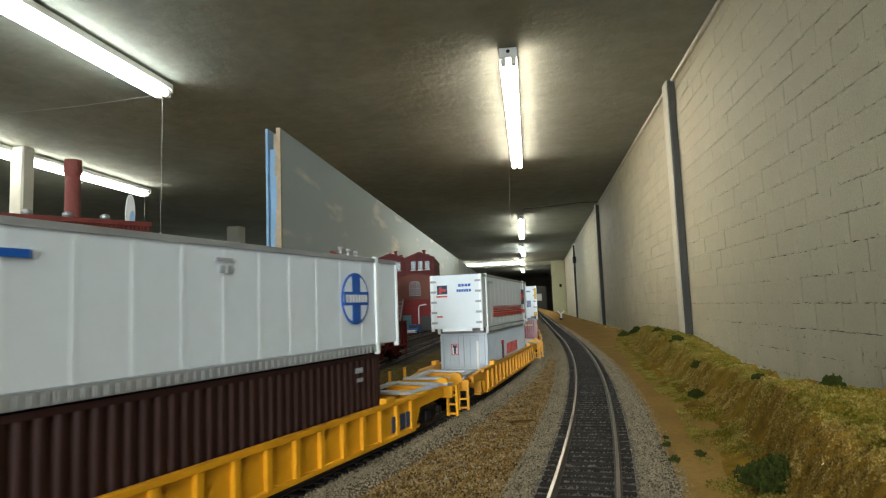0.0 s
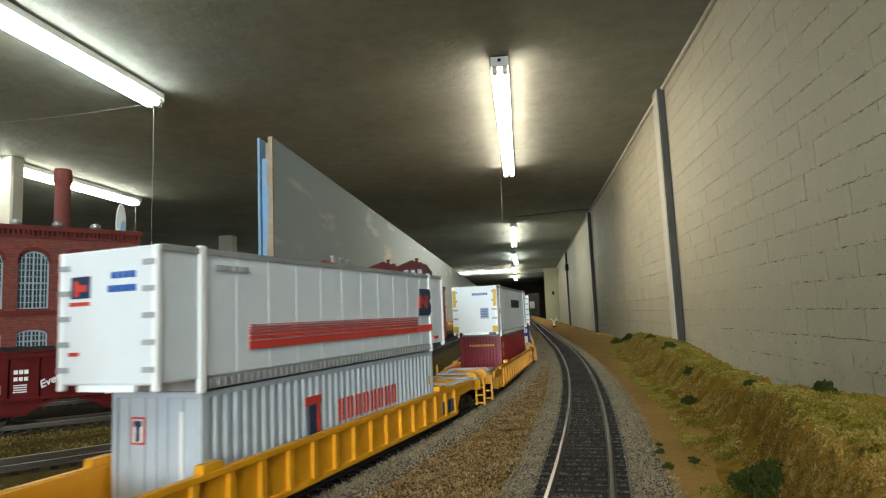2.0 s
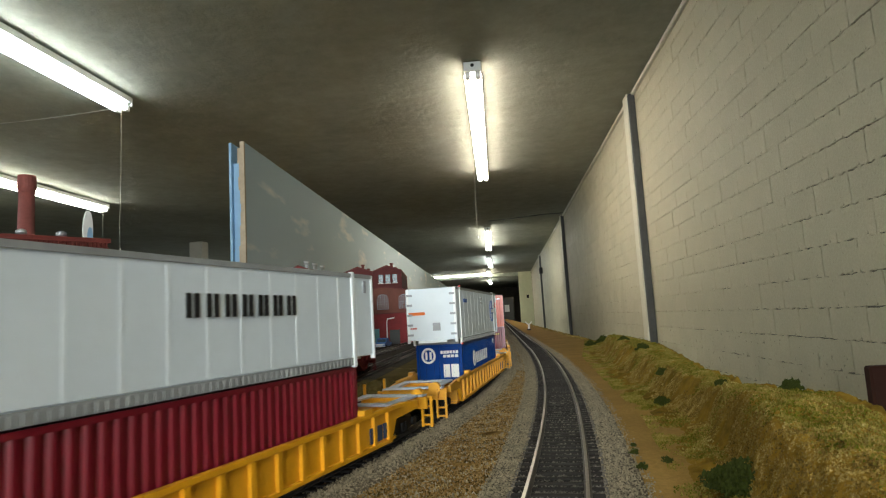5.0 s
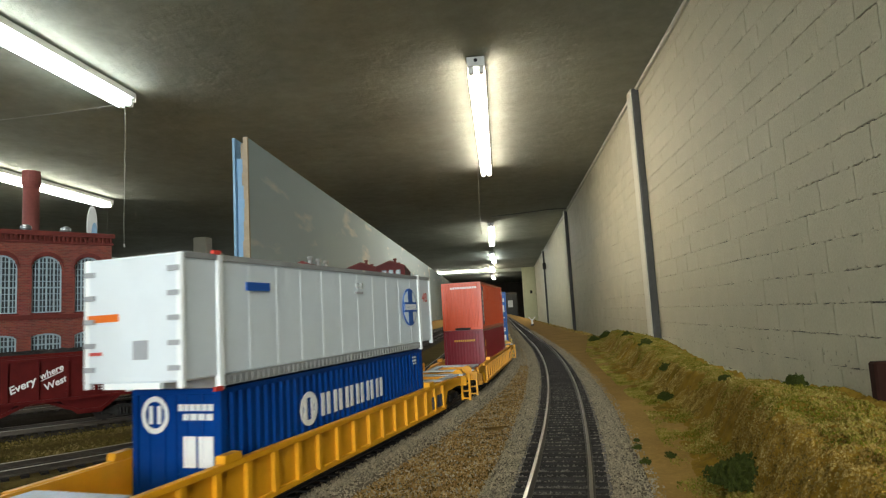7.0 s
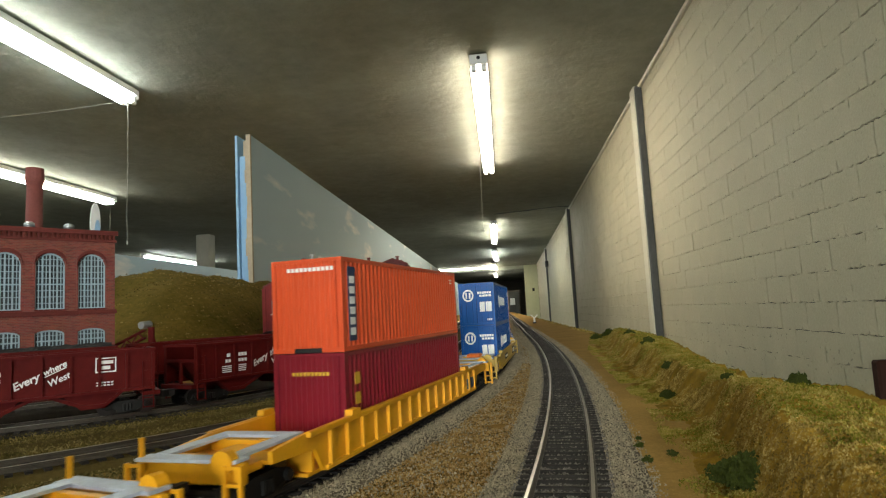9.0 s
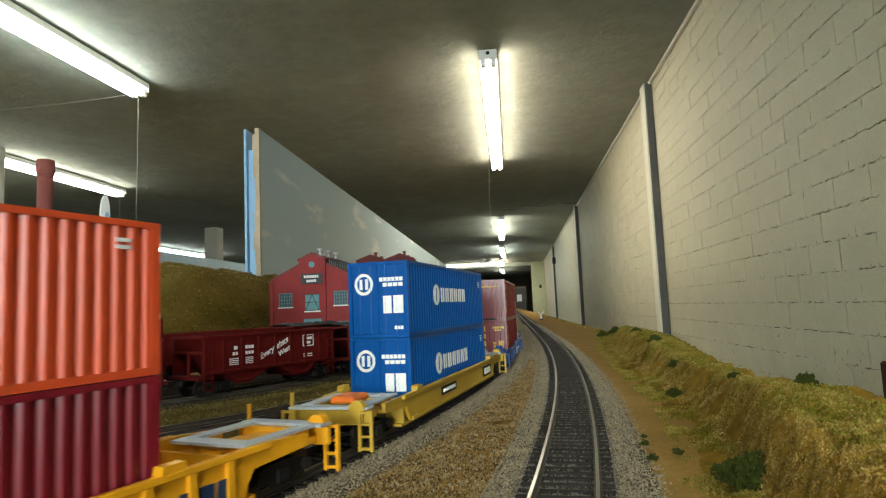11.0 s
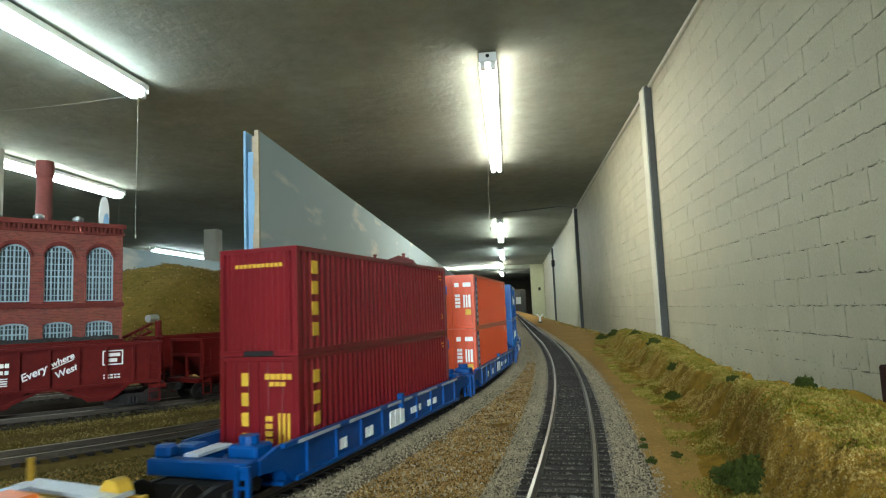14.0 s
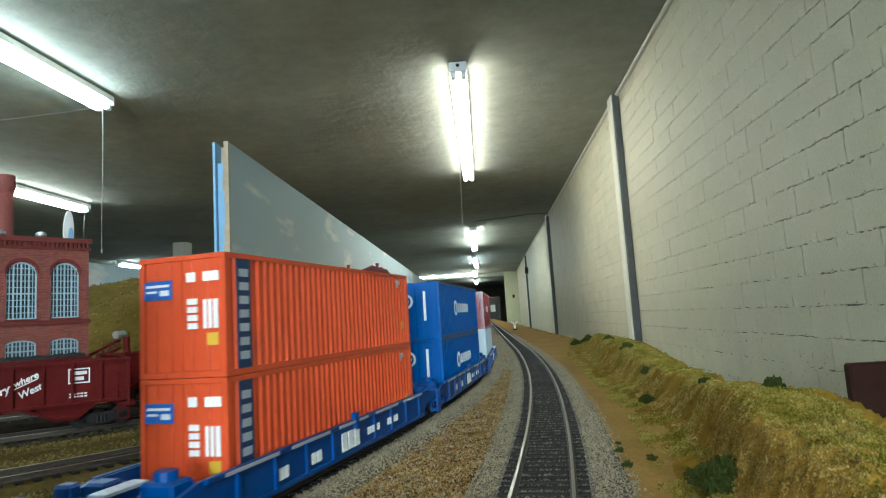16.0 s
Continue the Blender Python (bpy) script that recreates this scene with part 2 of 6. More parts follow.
M_COAL = mat("coal_load", (0.02, 0.02, 0.02), 0.8, scale=900, vary=0.6, bump=1.0)
M_NAVY = mat("navy_marking", (0.010, 0.032, 0.085), 0.5, scale=300, vary=0.1)
M_ROYAL = mat("royal_marking", (0.01, 0.10, 0.42), 0.5, scale=300, vary=0.1)
M_REDMARK = mat("red_marking", (0.60, 0.05, 0.035), 0.5, scale=300, vary=0.1)
M_YELMARK = mat("yellow_marking", (0.60, 0.37, 0.03), 0.5, scale=300, vary=0.1)
M_GREYMARK = mat("grey_marking", (0.35, 0.37, 0.40), 0.5, scale=300, vary=0.1)
M_TRUCKBLUE = mat("pickup_blue", (0.02, 0.11, 0.33), 0.3, scale=300, vary=0.1)


# ---- mesh helpers ----
def part(name, bm, material, parent=None, label="", smooth=False):
    me = bpy.data.meshes.new(name)
    bm.normal_update()
    if smooth:
        for fc in bm.faces:
            fc.smooth = True
    bm.to_mesh(me)
    bm.free()
    me.materials.append(material)
    ob = new(name, me)
    if parent is not None:
        ob.parent = parent
    if label:
        ob["label"] = label
    return ob


def empty(name, m=None):
    ob = new(name)
    ob.empty_display_size = 0.01
    if m is not None:
        ob.matrix_basis = m
    return ob


def box(bm, x0, x1, y0, y1, z0, z1, bevel=0.0):
    vs = [bm.verts.new((x, y, z)) for x in (x0, x1) for y in (y0, y1) for z in (z0, z1)]
    fs = [bm.faces.new([vs[i] for i in q]) for q in
          ((0, 1, 3, 2), (4, 6, 7, 5), (0, 4, 5, 1), (2, 3, 7, 6), (0, 2, 6, 4), (1, 5, 7, 3))]
    if bevel:
        es = list({e for fc in fs for e in fc.edges})
        bmesh.ops.bevel(bm, geom=es, offset=bevel, segments=1, affect="EDGES")
    return bm


def boxes(*rows, bevel=0.0):
    bm = bmesh.new()
    for r in rows:
        box(bm, *r, bevel=bevel)
    return bm


def prism(bm, poly, axis, a0, a1):
    """A closed polygon in two axes, swept from a0 to a1 along the third ('x', 'y' or 'z')."""
    def at(p, a):
        return {"x": (a, p[0], p[1]), "y": (p[0], a, p[1]), "z": (p[0], p[1], a)}[axis]
    A = [bm.verts.new(at(p, a0)) for p in poly]
    B = [bm.verts.new(at(p, a1)) for p in poly]
    n = len(poly)
    for i in range(n):
        bm.faces.new((A[i], A[(i + 1) % n], B[(i + 1) % n], B[i]))
    bm.faces.new(A[::-1])
    bm.faces.new(B)
    bmesh.ops.recalc_face_normals(bm, faces=bm.faces)
    return bm


def rod(bm, p, q, r, n=8, r2=None):
    p, q = Vector(p), Vector(q)
    d = (q - p).normalized()
    u = d.orthogonal().normalized()
    v = d.cross(u)
    r2 = r if r2 is None else r2
    A = [bm.verts.new(p + (u * math.cos(a) + v * math.sin(a)) * r) for a in (2 * math.pi * i / n for i in range(n))]
    B = [bm.verts.new(q + (u * math.cos(a) + v * math.sin(a)) * r2) for a in (2 * math.pi * i / n for i in range(n))]
    for i in range(n):
        bm.faces.new((A[i], A[(i + 1) % n], B[(i + 1) % n], B[i]))
    bm.faces.new(A[::-1])
    bm.faces.new(B)
    return bm


def wire(bm, pts, r, n=5):
    """One thin round cord through all the points."""
    rings = []
    for i, p in enumerate(pts):
        d = (Vector(pts[min(i + 1, len(pts) - 1)]) - Vector(pts[max(i - 1, 0)])).normalized()
        u = d.orthogonal().normalized()
        v = d.cross(u)
        rings.append([bm.verts.new(Vector(p) + (u * math.cos(6.2832 * k / n) + v * math.sin(6.2832 * k / n)) * r) for k in range(n)])
    for a, b in zip(rings, rings[1:]):
        for k in range(n):
            bm.faces.new((a[k], a[(k + 1) % n], b[(k + 1) % n], b[k]))
    return bm


def sweep(path, profile):
    """A cross section of (offset to the side, height) drawn along a list of (x, y)."""
    bm = bmesh.new()
    rows = []
    for i, p in enumerate(path):
        a, b = Vector(path[max(0, i - 1)]), Vector(path[min(len(path) - 1, i + 1)])
        d = (b - a).normalized()
        s = Vector((d.y, -d.x))
        rows.append([bm.verts.new((p[0] + s.x * o, p[1] + s.y * o, z)) for o, z in profile])
    for r0, r1 in zip(rows, rows[1:]):
        for j in range(len(profile) - 1):
            bm.faces.new((r0[j], r1[j], r1[j + 1], r0[j + 1]))
    return bm


def chips(n, where, size, flat=0.6, seed=1):
    """n small irregular stones or flakes as one mesh; where(rng) gives a place or None."""
    rng = random.Random(seed)
    verts, faces = [], []
    for _ in range(n):
        p = where(rng)
        if p is None:
            continue
        s = size * rng.uniform(0.45, 1.35)
        k = len(verts)
        a0 = rng.uniform(0, 6.28)
        for i in range(4):
            a = a0 + i * 1.571 + rng.uniform(-0.4, 0.4)
            r = s * rng.uniform(0.6, 1.1)
            verts.append((p[0] + r * math.cos(a), p[1] + r * math.sin(a), p[2] + s * flat * rng.uniform(-0.3, 0.5)))
        verts.append((p[0] + rng.uniform(-.3, .3) * s, p[1] + rng.uniform(-.3, .3) * s, p[2] + s * flat * rng.uniform(0.7, 1.3)))
        faces += [(k + i, k + (i + 1) % 4, k + 4) for i in range(4)]
    me = bpy.data.meshes.new("chips")
    me.from_pydata(verts, [], faces)
    return me


def stuff(name, me, material, label, category, parent=None):
    me.materials.append(material)
    ob = new(name, me)
    ob.parent = parent
    return tagged(ob, label, category, kind="stuff") if parent is None else tagged(ob, kind="stuff")


def smooth01(v):
    v = max(0.0, min(1.0, v))
    return v * v * (3 - 2 * v)


def lerp_table(v, table):
    if v <= table[0][0]:
        return table[0][1]
    for (a, x), (b, y) in zip(table, table[1:]):
        if v <= b:
            return x + (y - x) * (v - a) / (b - a)
    return table[-1][1]


# ---- the room ----
def room():
    x0, x1, y0, y1 = -9.0, WALL_X, -5.2, 30.0
    tagged(part("floor", boxes((x0, x1 + 0.2, y0, y1, FLOOR - 0.1, FLOOR)), M_FLOOR),
           "grey concrete floor under the layout", "floor", kind="structure")
    bm = bmesh.new()
    nx, ny = 30, 90
    g = [[bm.verts.new((x0 + (x1 + 0.2 - x0) * i / nx, y0 + (y1 - y0) * j / ny,
                        CEILING + 0.006 * noise.noise((i * 0.9, j * 0.8, 0)))) for j in range(ny + 1)] for i in range(nx + 1)]
    for i in range(nx):
        for j in range(ny):
            bm.faces.new((g[i][j], g[i][j + 1], g[i + 1][j + 1], g[i + 1][j]))
    box(bm, x0, x1 + 0.2, y0, y1, CEILING + 0.02, CEILING + 0.12)
    tagged(part("ceiling", bm, M_CEIL), "dull grey plaster ceiling with uneven brownish patches", "ceiling", kind="structure")
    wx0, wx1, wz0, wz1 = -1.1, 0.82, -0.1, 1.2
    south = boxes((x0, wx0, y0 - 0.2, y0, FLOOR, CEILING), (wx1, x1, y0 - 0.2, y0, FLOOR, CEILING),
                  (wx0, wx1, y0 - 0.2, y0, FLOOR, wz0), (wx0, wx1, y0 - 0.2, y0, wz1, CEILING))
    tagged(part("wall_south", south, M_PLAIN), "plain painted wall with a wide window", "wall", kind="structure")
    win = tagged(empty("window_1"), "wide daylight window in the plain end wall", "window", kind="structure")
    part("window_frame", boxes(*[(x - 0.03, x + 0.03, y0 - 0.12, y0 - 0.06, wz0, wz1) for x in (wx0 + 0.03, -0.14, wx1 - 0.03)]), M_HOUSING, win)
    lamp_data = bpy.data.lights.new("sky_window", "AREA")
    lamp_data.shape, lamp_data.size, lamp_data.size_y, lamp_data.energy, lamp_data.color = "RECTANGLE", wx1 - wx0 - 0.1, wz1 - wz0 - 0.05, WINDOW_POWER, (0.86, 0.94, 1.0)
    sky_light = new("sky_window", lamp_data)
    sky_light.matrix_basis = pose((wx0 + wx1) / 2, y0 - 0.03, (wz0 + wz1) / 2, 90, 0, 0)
    for nm, b in (("wall_west", (x0 - 0.2, x0, y0, y1, FLOOR, CEILING)),
                  ("wall_north", (x0, x1, y1, y1 + 0.2, FLOOR, CEILING))):
        tagged(part(nm, boxes(b), M_PLAIN if nm != "wall_north" else M_DARK), "plain painted wall closing the room", "wall", kind="structure")
    # jutting partition at the far end
    tagged(part("wall_partition", boxes((0.47, WALL_X, 19.3, 19.5, FLOOR, CEILING)), M_PALEGREEN),
           "pale green painted partition beside the far passage", "wall", kind="structure")
    tagged(part("beam", boxes((x0, 0.468, 19.3, 19.5, CEILING - 0.12, CEILING - 0.001), bevel=0.01), M_PLAIN),
           "pale painted ceiling beam across the far passage", "beam", kind="structure")
    cb = tagged(empty("metal_cabinet", pose(0.10, 18.0, FLOOR)), "tall grey metal cabinet in the far passage", "cabinet")
    part("body", boxes((-0.16, 0.16, 0, 0.4, 0, 1.72), bevel=0.01), M_DARK, cb)
    part("door", boxes((-0.15, -0.005, -0.02, -0.002, 0.05, 1.68), bevel=0.004), M_DARKGREY, cb)
    part("door", boxes((0.005, 0.15, -0.02, -0.002, 0.05, 1.68), bevel=0.004), M_DARKGREY, cb)
    part("notice", boxes((-0.12, 0.02, -0.026, -0.021, 1.30, 1.50)), M_LETTER, cb, "white paper notice")


def block_wall():
    """East wall of painted blocks; the nearer ones are pieces of their own."""
    wall = tagged(part("wall_east", boxes((WALL_X + 0.004, WALL_X + 0.2, -5.4, 30.0, FLOOR, CEILING)), M_JOINT),
                  "cream-painted concrete block wall with cracked open joints", "wall", kind="structure")
    h, ln, gap = 0.085, 0.175, 0.0019

    def outline(g, n_long, n_high, jit):
        """A block's face with ragged edges, so that joints open and close along it."""
        a = gap / 2
        pts = [(a + (ln - 2 * a) * i / n_long, a) for i in range(n_long)] + [(ln - a, a + (h - 2 * a) * i / n_high) for i in range(n_high)]
        pts += [(ln - a - (ln - 2 * a) * i / n_long, h - a) for i in range(n_long)] + [(a, h - a - (h - 2 * a) * i / n_high) for i in range(n_high)]
        return [(y + g.uniform(-jit, jit) * 0.8, z + g.uniform(-jit, jit)) for y, z in pts]
    rng = random.Random(5)
    shapes = []
    for k in range(12):
        bm = bmesh.new()
        prism(bm, outline(rng, 15, 5, 0.0027), "x", WALL_X - 0.001 - rng.uniform(0, 0.0012), WALL_X + 0.02)
        me = bpy.data.meshes.new("block")
        bm.to_mesh(me)
        bm.free()
        me.materials.append(M_WALL)
        shapes.append(me)
    rest_v, rest_f = [], []
    top = CEILING
    rows = int((top + 0.42) / h)
    count = 0
    for r in range(rows):
        z = top - (r + 1) * h
        y = 0.9 - (ln / 2 if r % 2 else 0)
        while y < 19.1:
            near = 1.25 <= y <= 4.3 and count < 300 and z > -0.28
            if near:
                ob = new("block", shapes[rng.randrange(12)])
                ob.parent = wall
                ob.location = (rng.uniform(-0.0008, 0.0008), y, z)
                count += 1
            else:
                k = len(rest_v)
                d = rng.uniform(0.0005, 0.002)
                q = outline(rng, 8, 3, 0.0030)
                n = len(q)
                rest_v += [(WALL_X - d, y + p[0], z + p[1]) for p in q] + [(WALL_X + 0.006, y + p[0], z + p[1]) for p in q]
                rest_f += [tuple(range(k + n - 1, k - 1, -1))] + [(k + i, k + (i + 1) % n, k + n + (i + 1) % n, k + n + i) for i in range(n)]
            y += ln
    me = bpy.data.meshes.new("far_blocks")
    me.from_pydata(rest_v, [], rest_f)
    stuff("far_blocks", me, M_WALL_REST, "", "", wall)
    # steel pilasters against the wall
    for y in (3.75, 8.4, 14.0):
        bm = boxes((WALL_X - 0.050, WALL_X - 0.002, y, y + 0.11, FLOOR, CEILING - 0.012), bevel=0.005)
        # narrow dark grey strip along the strut's near edge
        st = boxes((WALL_X - 0.043, WALL_X - 0.002, y - 0.022, y - 0.001, FLOOR, CEILING - 0.02), bevel=0.004)
        tagged(part("trim", st, M_DARKGREY), "narrow dark grey strip beside the strut", "trim", kind="structure")
        tagged(part("pilaster", bm, M_PILASTER), "cream-painted upright steel strut on the block wall", "pilaster", kind="structure")
    tagged(part("trim", boxes((WALL_X - 0.022, WALL_X - 0.002, -2, 19.29, CEILING - 0.03, CEILING - 0.008), bevel=0.004), M_PILASTER),
           "cream bead along the top of the block wall", "trim", kind="structure")


def fluorescent(x, y0, material, cord=None, cross=False, length=2.46, side=0.02, turn=0.0):
    """A strip light: enamel housing, tube, end caps with a hole drawn as a black disc, and a pull cord."""
    m = pose(x, y0, CEILING - 0.012, 0, 0, turn) if not cross else pose(x, y0, CEILING - 0.012, 0, 0, 90)
    lamp = tagged(empty("ceiling_lamp", m), "white enamel fluorescent strip light, lit, under the ceiling", "lamp", "strip lights")
    bm = bmesh.new()
    prism(bm, [(-0.046, 0.0), (0.046, 0.0), (0.046, -0.030), (0.022, -0.044), (-0.022, -0.044), (-0.046, -0.030)], "y", 0.007, length - 0.007)
    part("housing", bm, M_HOUSING, lamp)
    for x in (-0.027, 0.027):
        bm = bmesh.new()
        rod(bm, (x, 0.04, -0.062), (x, length - 0.04, -0.062), 0.019, 12)
        part("tube", bm, material, lamp, "glowing fluorescent tube", True)
    for y, s in ((0.0, -1), (length, 1)):
        bm = boxes((-0.047, 0.047, y - 0.006, y + 0.006, -0.052, 0.0), bevel=0.003)
        part("end_cap", bm, M_HOUSING, lamp)
        for x in (-0.027, 0.027):
            bm = boxes((x - 0.014, x + 0.014, *sorted((y - s * 0.042, y - s * 0.008)), -0.083, -0.046), bevel=0.004)
            part("lamp_holder", bm, M_HOUSING, lamp)
        # black disc paints the dark inside of the end cap's hole
        bm = bmesh.new()
        rod(bm, (0, y - 0.0075, -0.02), (0, y + 0.0075, -0.02), 0.010, 10)
        part("hole_disc", bm, M_BLACK, lamp)
    if cord:
        yy, drop = cord
        bm = bmesh.new()
        pts = [(side + 0.004 * math.sin(i), yy + 0.003 * math.cos(i * 1.7), -0.05 - drop * i / 6) for i in range(7)]
        wire(bm, pts, 0.0008)
        cd = part("pull_cord", bm, M_CORD, lamp)
        bm = bmesh.new()
        rod(bm, pts[-1], (pts[-1][0], pts[-1][1], pts[-1][2] - 0.018), 0.004, 6, 0.003)
        part("knob", bm, M_CORD, cd)
    return lamp


def lamps():
    fluorescent(-0.086, 3.05, M_WARM, cord=(1.25, 0.70), length=2.50, side=-0.052, turn=0.85)
    fluorescent(-0.185, 9.05, M_NEUT, cord=(0.3, 0.3), length=2.6, turn=1.2)
    fluorescent(-0.30, 13.4, M_COOL)
    fluorescent(-0.42, 17.2, M_WARM)
    fluorescent(-0.5, 21.6, M_NEUT)
    fluorescent(-0.35, 18.6, M_NEUT, cross=True, length=2.4)
    fluorescent(-2.03, 0.63, M_COOL, cord=(2.40, 0.80))
    fluorescent(-3.88, 3.14, M_NEUT, cord=(2.4, 0.55))
    fluorescent(-6.33, 10.0, M_COOL)
    # unseen lamp beside the ceiling rows, added to brighten the containers' sides
    fluorescent(0.42, -2.75, M_NEUT)
    fluorescent(-2.03, -4.6, M_COOL)
    fluorescent(-5.9, -1.5, M_NEUT)
    # slack cord tied between two of the lamps
    bm = bmesh.new()
    a, b = Vector((-2.04, 3.06, CEILING - 0.075)), Vector((-3.45, 3.28, CEILING - 0.004))
    pts = [a.lerp(b, i / 10) - Vector((0, 0, 0.015 * math.sin(math.pi * i / 10))) for i in range(11)]
    wire(bm, pts, 0.002)
    tagged(part("cord", bm, M_CORD), "thin white cord tied from a strip light to the ceiling", "cord")


def columns():
    bm = bmesh.new()
    wire(bm, [(WALL_X - 0.03, 8.15, CEILING - 0.02), (0.6, 8.2, CEILING - 0.012), (0.3, 8.3, CEILING - 0.016), (-0.15, 8.45, CEILING - 0.012)], 0.006)
    tagged(part("cable", bm, M_DARKGREY), "dark cable clipped along the ceiling", "cable")
    tagged(part("wall_speaker", boxes((WALL_X - 0.075, WALL_X - 0.003, 13.6, 13.72, 0.92, 1.06), bevel=0.008), M_BLACK), "small black box speaker on the block wall", "speaker")
    tagged(part("wall_switch", boxes((0.69, 0.76, 19.28, 19.298, 0.55, 0.65), bevel=0.004), M_BLACK), "small black switch box on the green partition", "switch")
    for x, y, w in ((-3.80, 4.0, 0.115), (-4.44, 8.55, 0.2)):
        bm = boxes((x - w / 2, x + w / 2, y - w / 2, y + w / 2, FLOOR, CEILING - 0.001), bevel=0.012)
        tagged(part("column", bm, M_COLUMN), "square cream-painted column from floor to ceiling", "column", kind="structure")
    bm = boxes((0.706, 0.845, 1.30, 1.325, FLOOR, -0.0865), bevel=0.004)
    tagged(part("board", bm, M_BROWN), "dark brown wooden board standing edge-on to the block wall", "board")


# ---- track plans ----
def near_track(y):
    return 0.0405 - (0.0856 * (0.85 - y) ** 2.65 if y < 0.85 else 0.0133 * (y - 0.85))


TRAIN_X, TRAIN_Y, TRAIN_R = -0.017, 0.70, 2.15


def train_place(s):
    """Place and heading on the train's track, s metres past the start of its curve."""
    if s < 0:
        return TRAIN_X + 0.0145 * s, TRAIN_Y - s, math.atan2(-1, 0.0145)
    a = s / TRAIN_R
    return TRAIN_X - TRAIN_R * (1 - math.cos(a)), TRAIN_Y - TRAIN_R * math.sin(a), math.atan2(-math.cos(a), -math.sin(a))


def arc_track(x, y, r, turn, far):
    """Straight from far to (x, y), then a left-hand curve as it comes nearer."""
    pts = [(x - 0.0145 * (yy - y), yy) for yy in np.linspace(far, y + 0.01, 40)]
    return pts + [(x - r * (1 - math.cos(a)), y - r * math.sin(a)) for a in np.linspace(0, radians(turn), 70)]


def track(name, path, label, ties_at=None, bed=0.024, ballast=M_BALLAST):
    """Ballast bed, two rails and the ties of one track."""
    t = tagged(empty(name), label, "track", kind="structure")
    part("roadbed", sweep(path, [(-bed, 0.0), (-bed * 0.72, 0.0028), (bed * 0.72, 0.0028), (bed, 0.0)]), ballast, t)
    for o in (-0.0086, 0.0086):
        part("rail", sweep(path, [(o - 0.0011, 0.0036), (o - 0.0011, 0.0040), (o - 0.0003, 0.0043), (o - 0.0003, 0.0053), (o - 0.00055, 0.0055), (o - 0.00055, 0.0059),
                                  (o + 0.00055, 0.0059), (o + 0.00055, 0.0055), (o + 0.0003, 0.0053), (o + 0.0003, 0.0043), (o + 0.0011, 0.0040), (o + 0.0011, 0.0036)]), M_RAIL, t)
        part("rail_head", sweep(path, [(o - 0.0005, 0.00592), (o - 0.00045, 0.00606), (o + 0.00045, 0.00606), (o + 0.0005, 0.00592)]), M_RAILTOP, t, "worn bright rail head")
    # ties along the length
    step, acc, places = 0.0060, 0.0, []
    for a, b in zip(path, path[1:]):
        a, b = Vector(a), Vector(b)
        d = (b - a).length
        while acc < d:
            places.append((a.lerp(b, acc / d), math.atan2(b.y - a.y, b.x - a.x)))
            acc += step
        acc -= d
    bm = boxes((-0.0013, 0.0013, -0.0133, 0.0133, 0.0016, 0.0037), bevel=0.0002)
    me = bpy.data.meshes.new("tie")
    bm.to_mesh(me)
    bm.free()
    me.materials.append(M_TIE)
    rest_v, rest_f = [], []
    for p, a in places:
        if p.y > 9:
            continue
        if ties_at and ties_at[0] <= p.y <= ties_at[1]:
            ob = new("tie", me)
            ob.parent = t
            ob.location, ob.rotation_euler = (p.x, p.y, random.uniform(-.0001, .0001)), (0, 0, a + random.uniform(-.02, .02))
        else:
            k = len(rest_v)
            c, s = math.cos(a), math.sin(a)
            for dx, dy, z in ((-.0013, -.0133, .0037), (.0013, -.0133, .0037), (.0013, .0133, .0037), (-.0013, .0133, .0037), (-.0013, -.0133, .0016), (.0013, -.0133, .0016), (.0013, .0133, .0016), (-.0013, .0133, .0016)):
                rest_v.append((p.x + dx * c - dy * s, p.y + dx * s + dy * c, z))
            rest_f += [(k, k + 1, k + 2, k + 3), (k, k + 4, k + 5, k + 1), (k + 1, k + 5, k + 6, k + 2), (k + 2, k + 6, k + 7, k + 3), (k + 3, k + 7, k + 4, k)]
    m2 = bpy.data.meshes.new("far_ties")
    m2.from_pydata(rest_v, [], rest_f)
    stuff("far_ties", m2, M_TIE, "", "", t)
    return t


NEAR_PATH = [(near_track(y), y) for y in np.concatenate([np.linspace(9, 1.5, 30), np.linspace(1.45, -0.5, 120)])]
TRAIN_PATH = [train_place(s)[:2] for s in np.concatenate([np.linspace(-8, -0.8, 24), np.linspace(-0.7, 2.6, 190)])]
INNER_PATH = arc_track(-0.072, 0.515, 0.40, 80, 5.0)
HOPPER_PATH = arc_track(-0.150, 0.56, 0.30, 86, 6.0)
YARD_PATH = arc_track(-0.215, 0.68, 0.36, 80, 3.0)


def edge_x(y):
    return lerp_table(y, [(-1.5, 0.055), (-0.3, 0.06), (0.1, 0.082), (0.12, 0.088), (0.18, 0.102), (0.22, 0.107), (0.26, 0.105), (0.3, 0.105), (0.36, 0.112), (0.44, 0.124), (0.6, 0.142), (0.9, 0.165), (1.18, 0.152), (1.7, 0.141), (3.3, 0.118), (9, 0.02)])


def bank_foot(y):
    return lerp_table(y, [(-0.3, 0.040), (0.1, 0.045), (0.184, 0.053), (0.234, 0.064), (0.264, 0.067), (0.316, 0.074), (0.375, 0.077), (0.50, 0.083), (0.75, 0.097), (1.15, 0.15)])


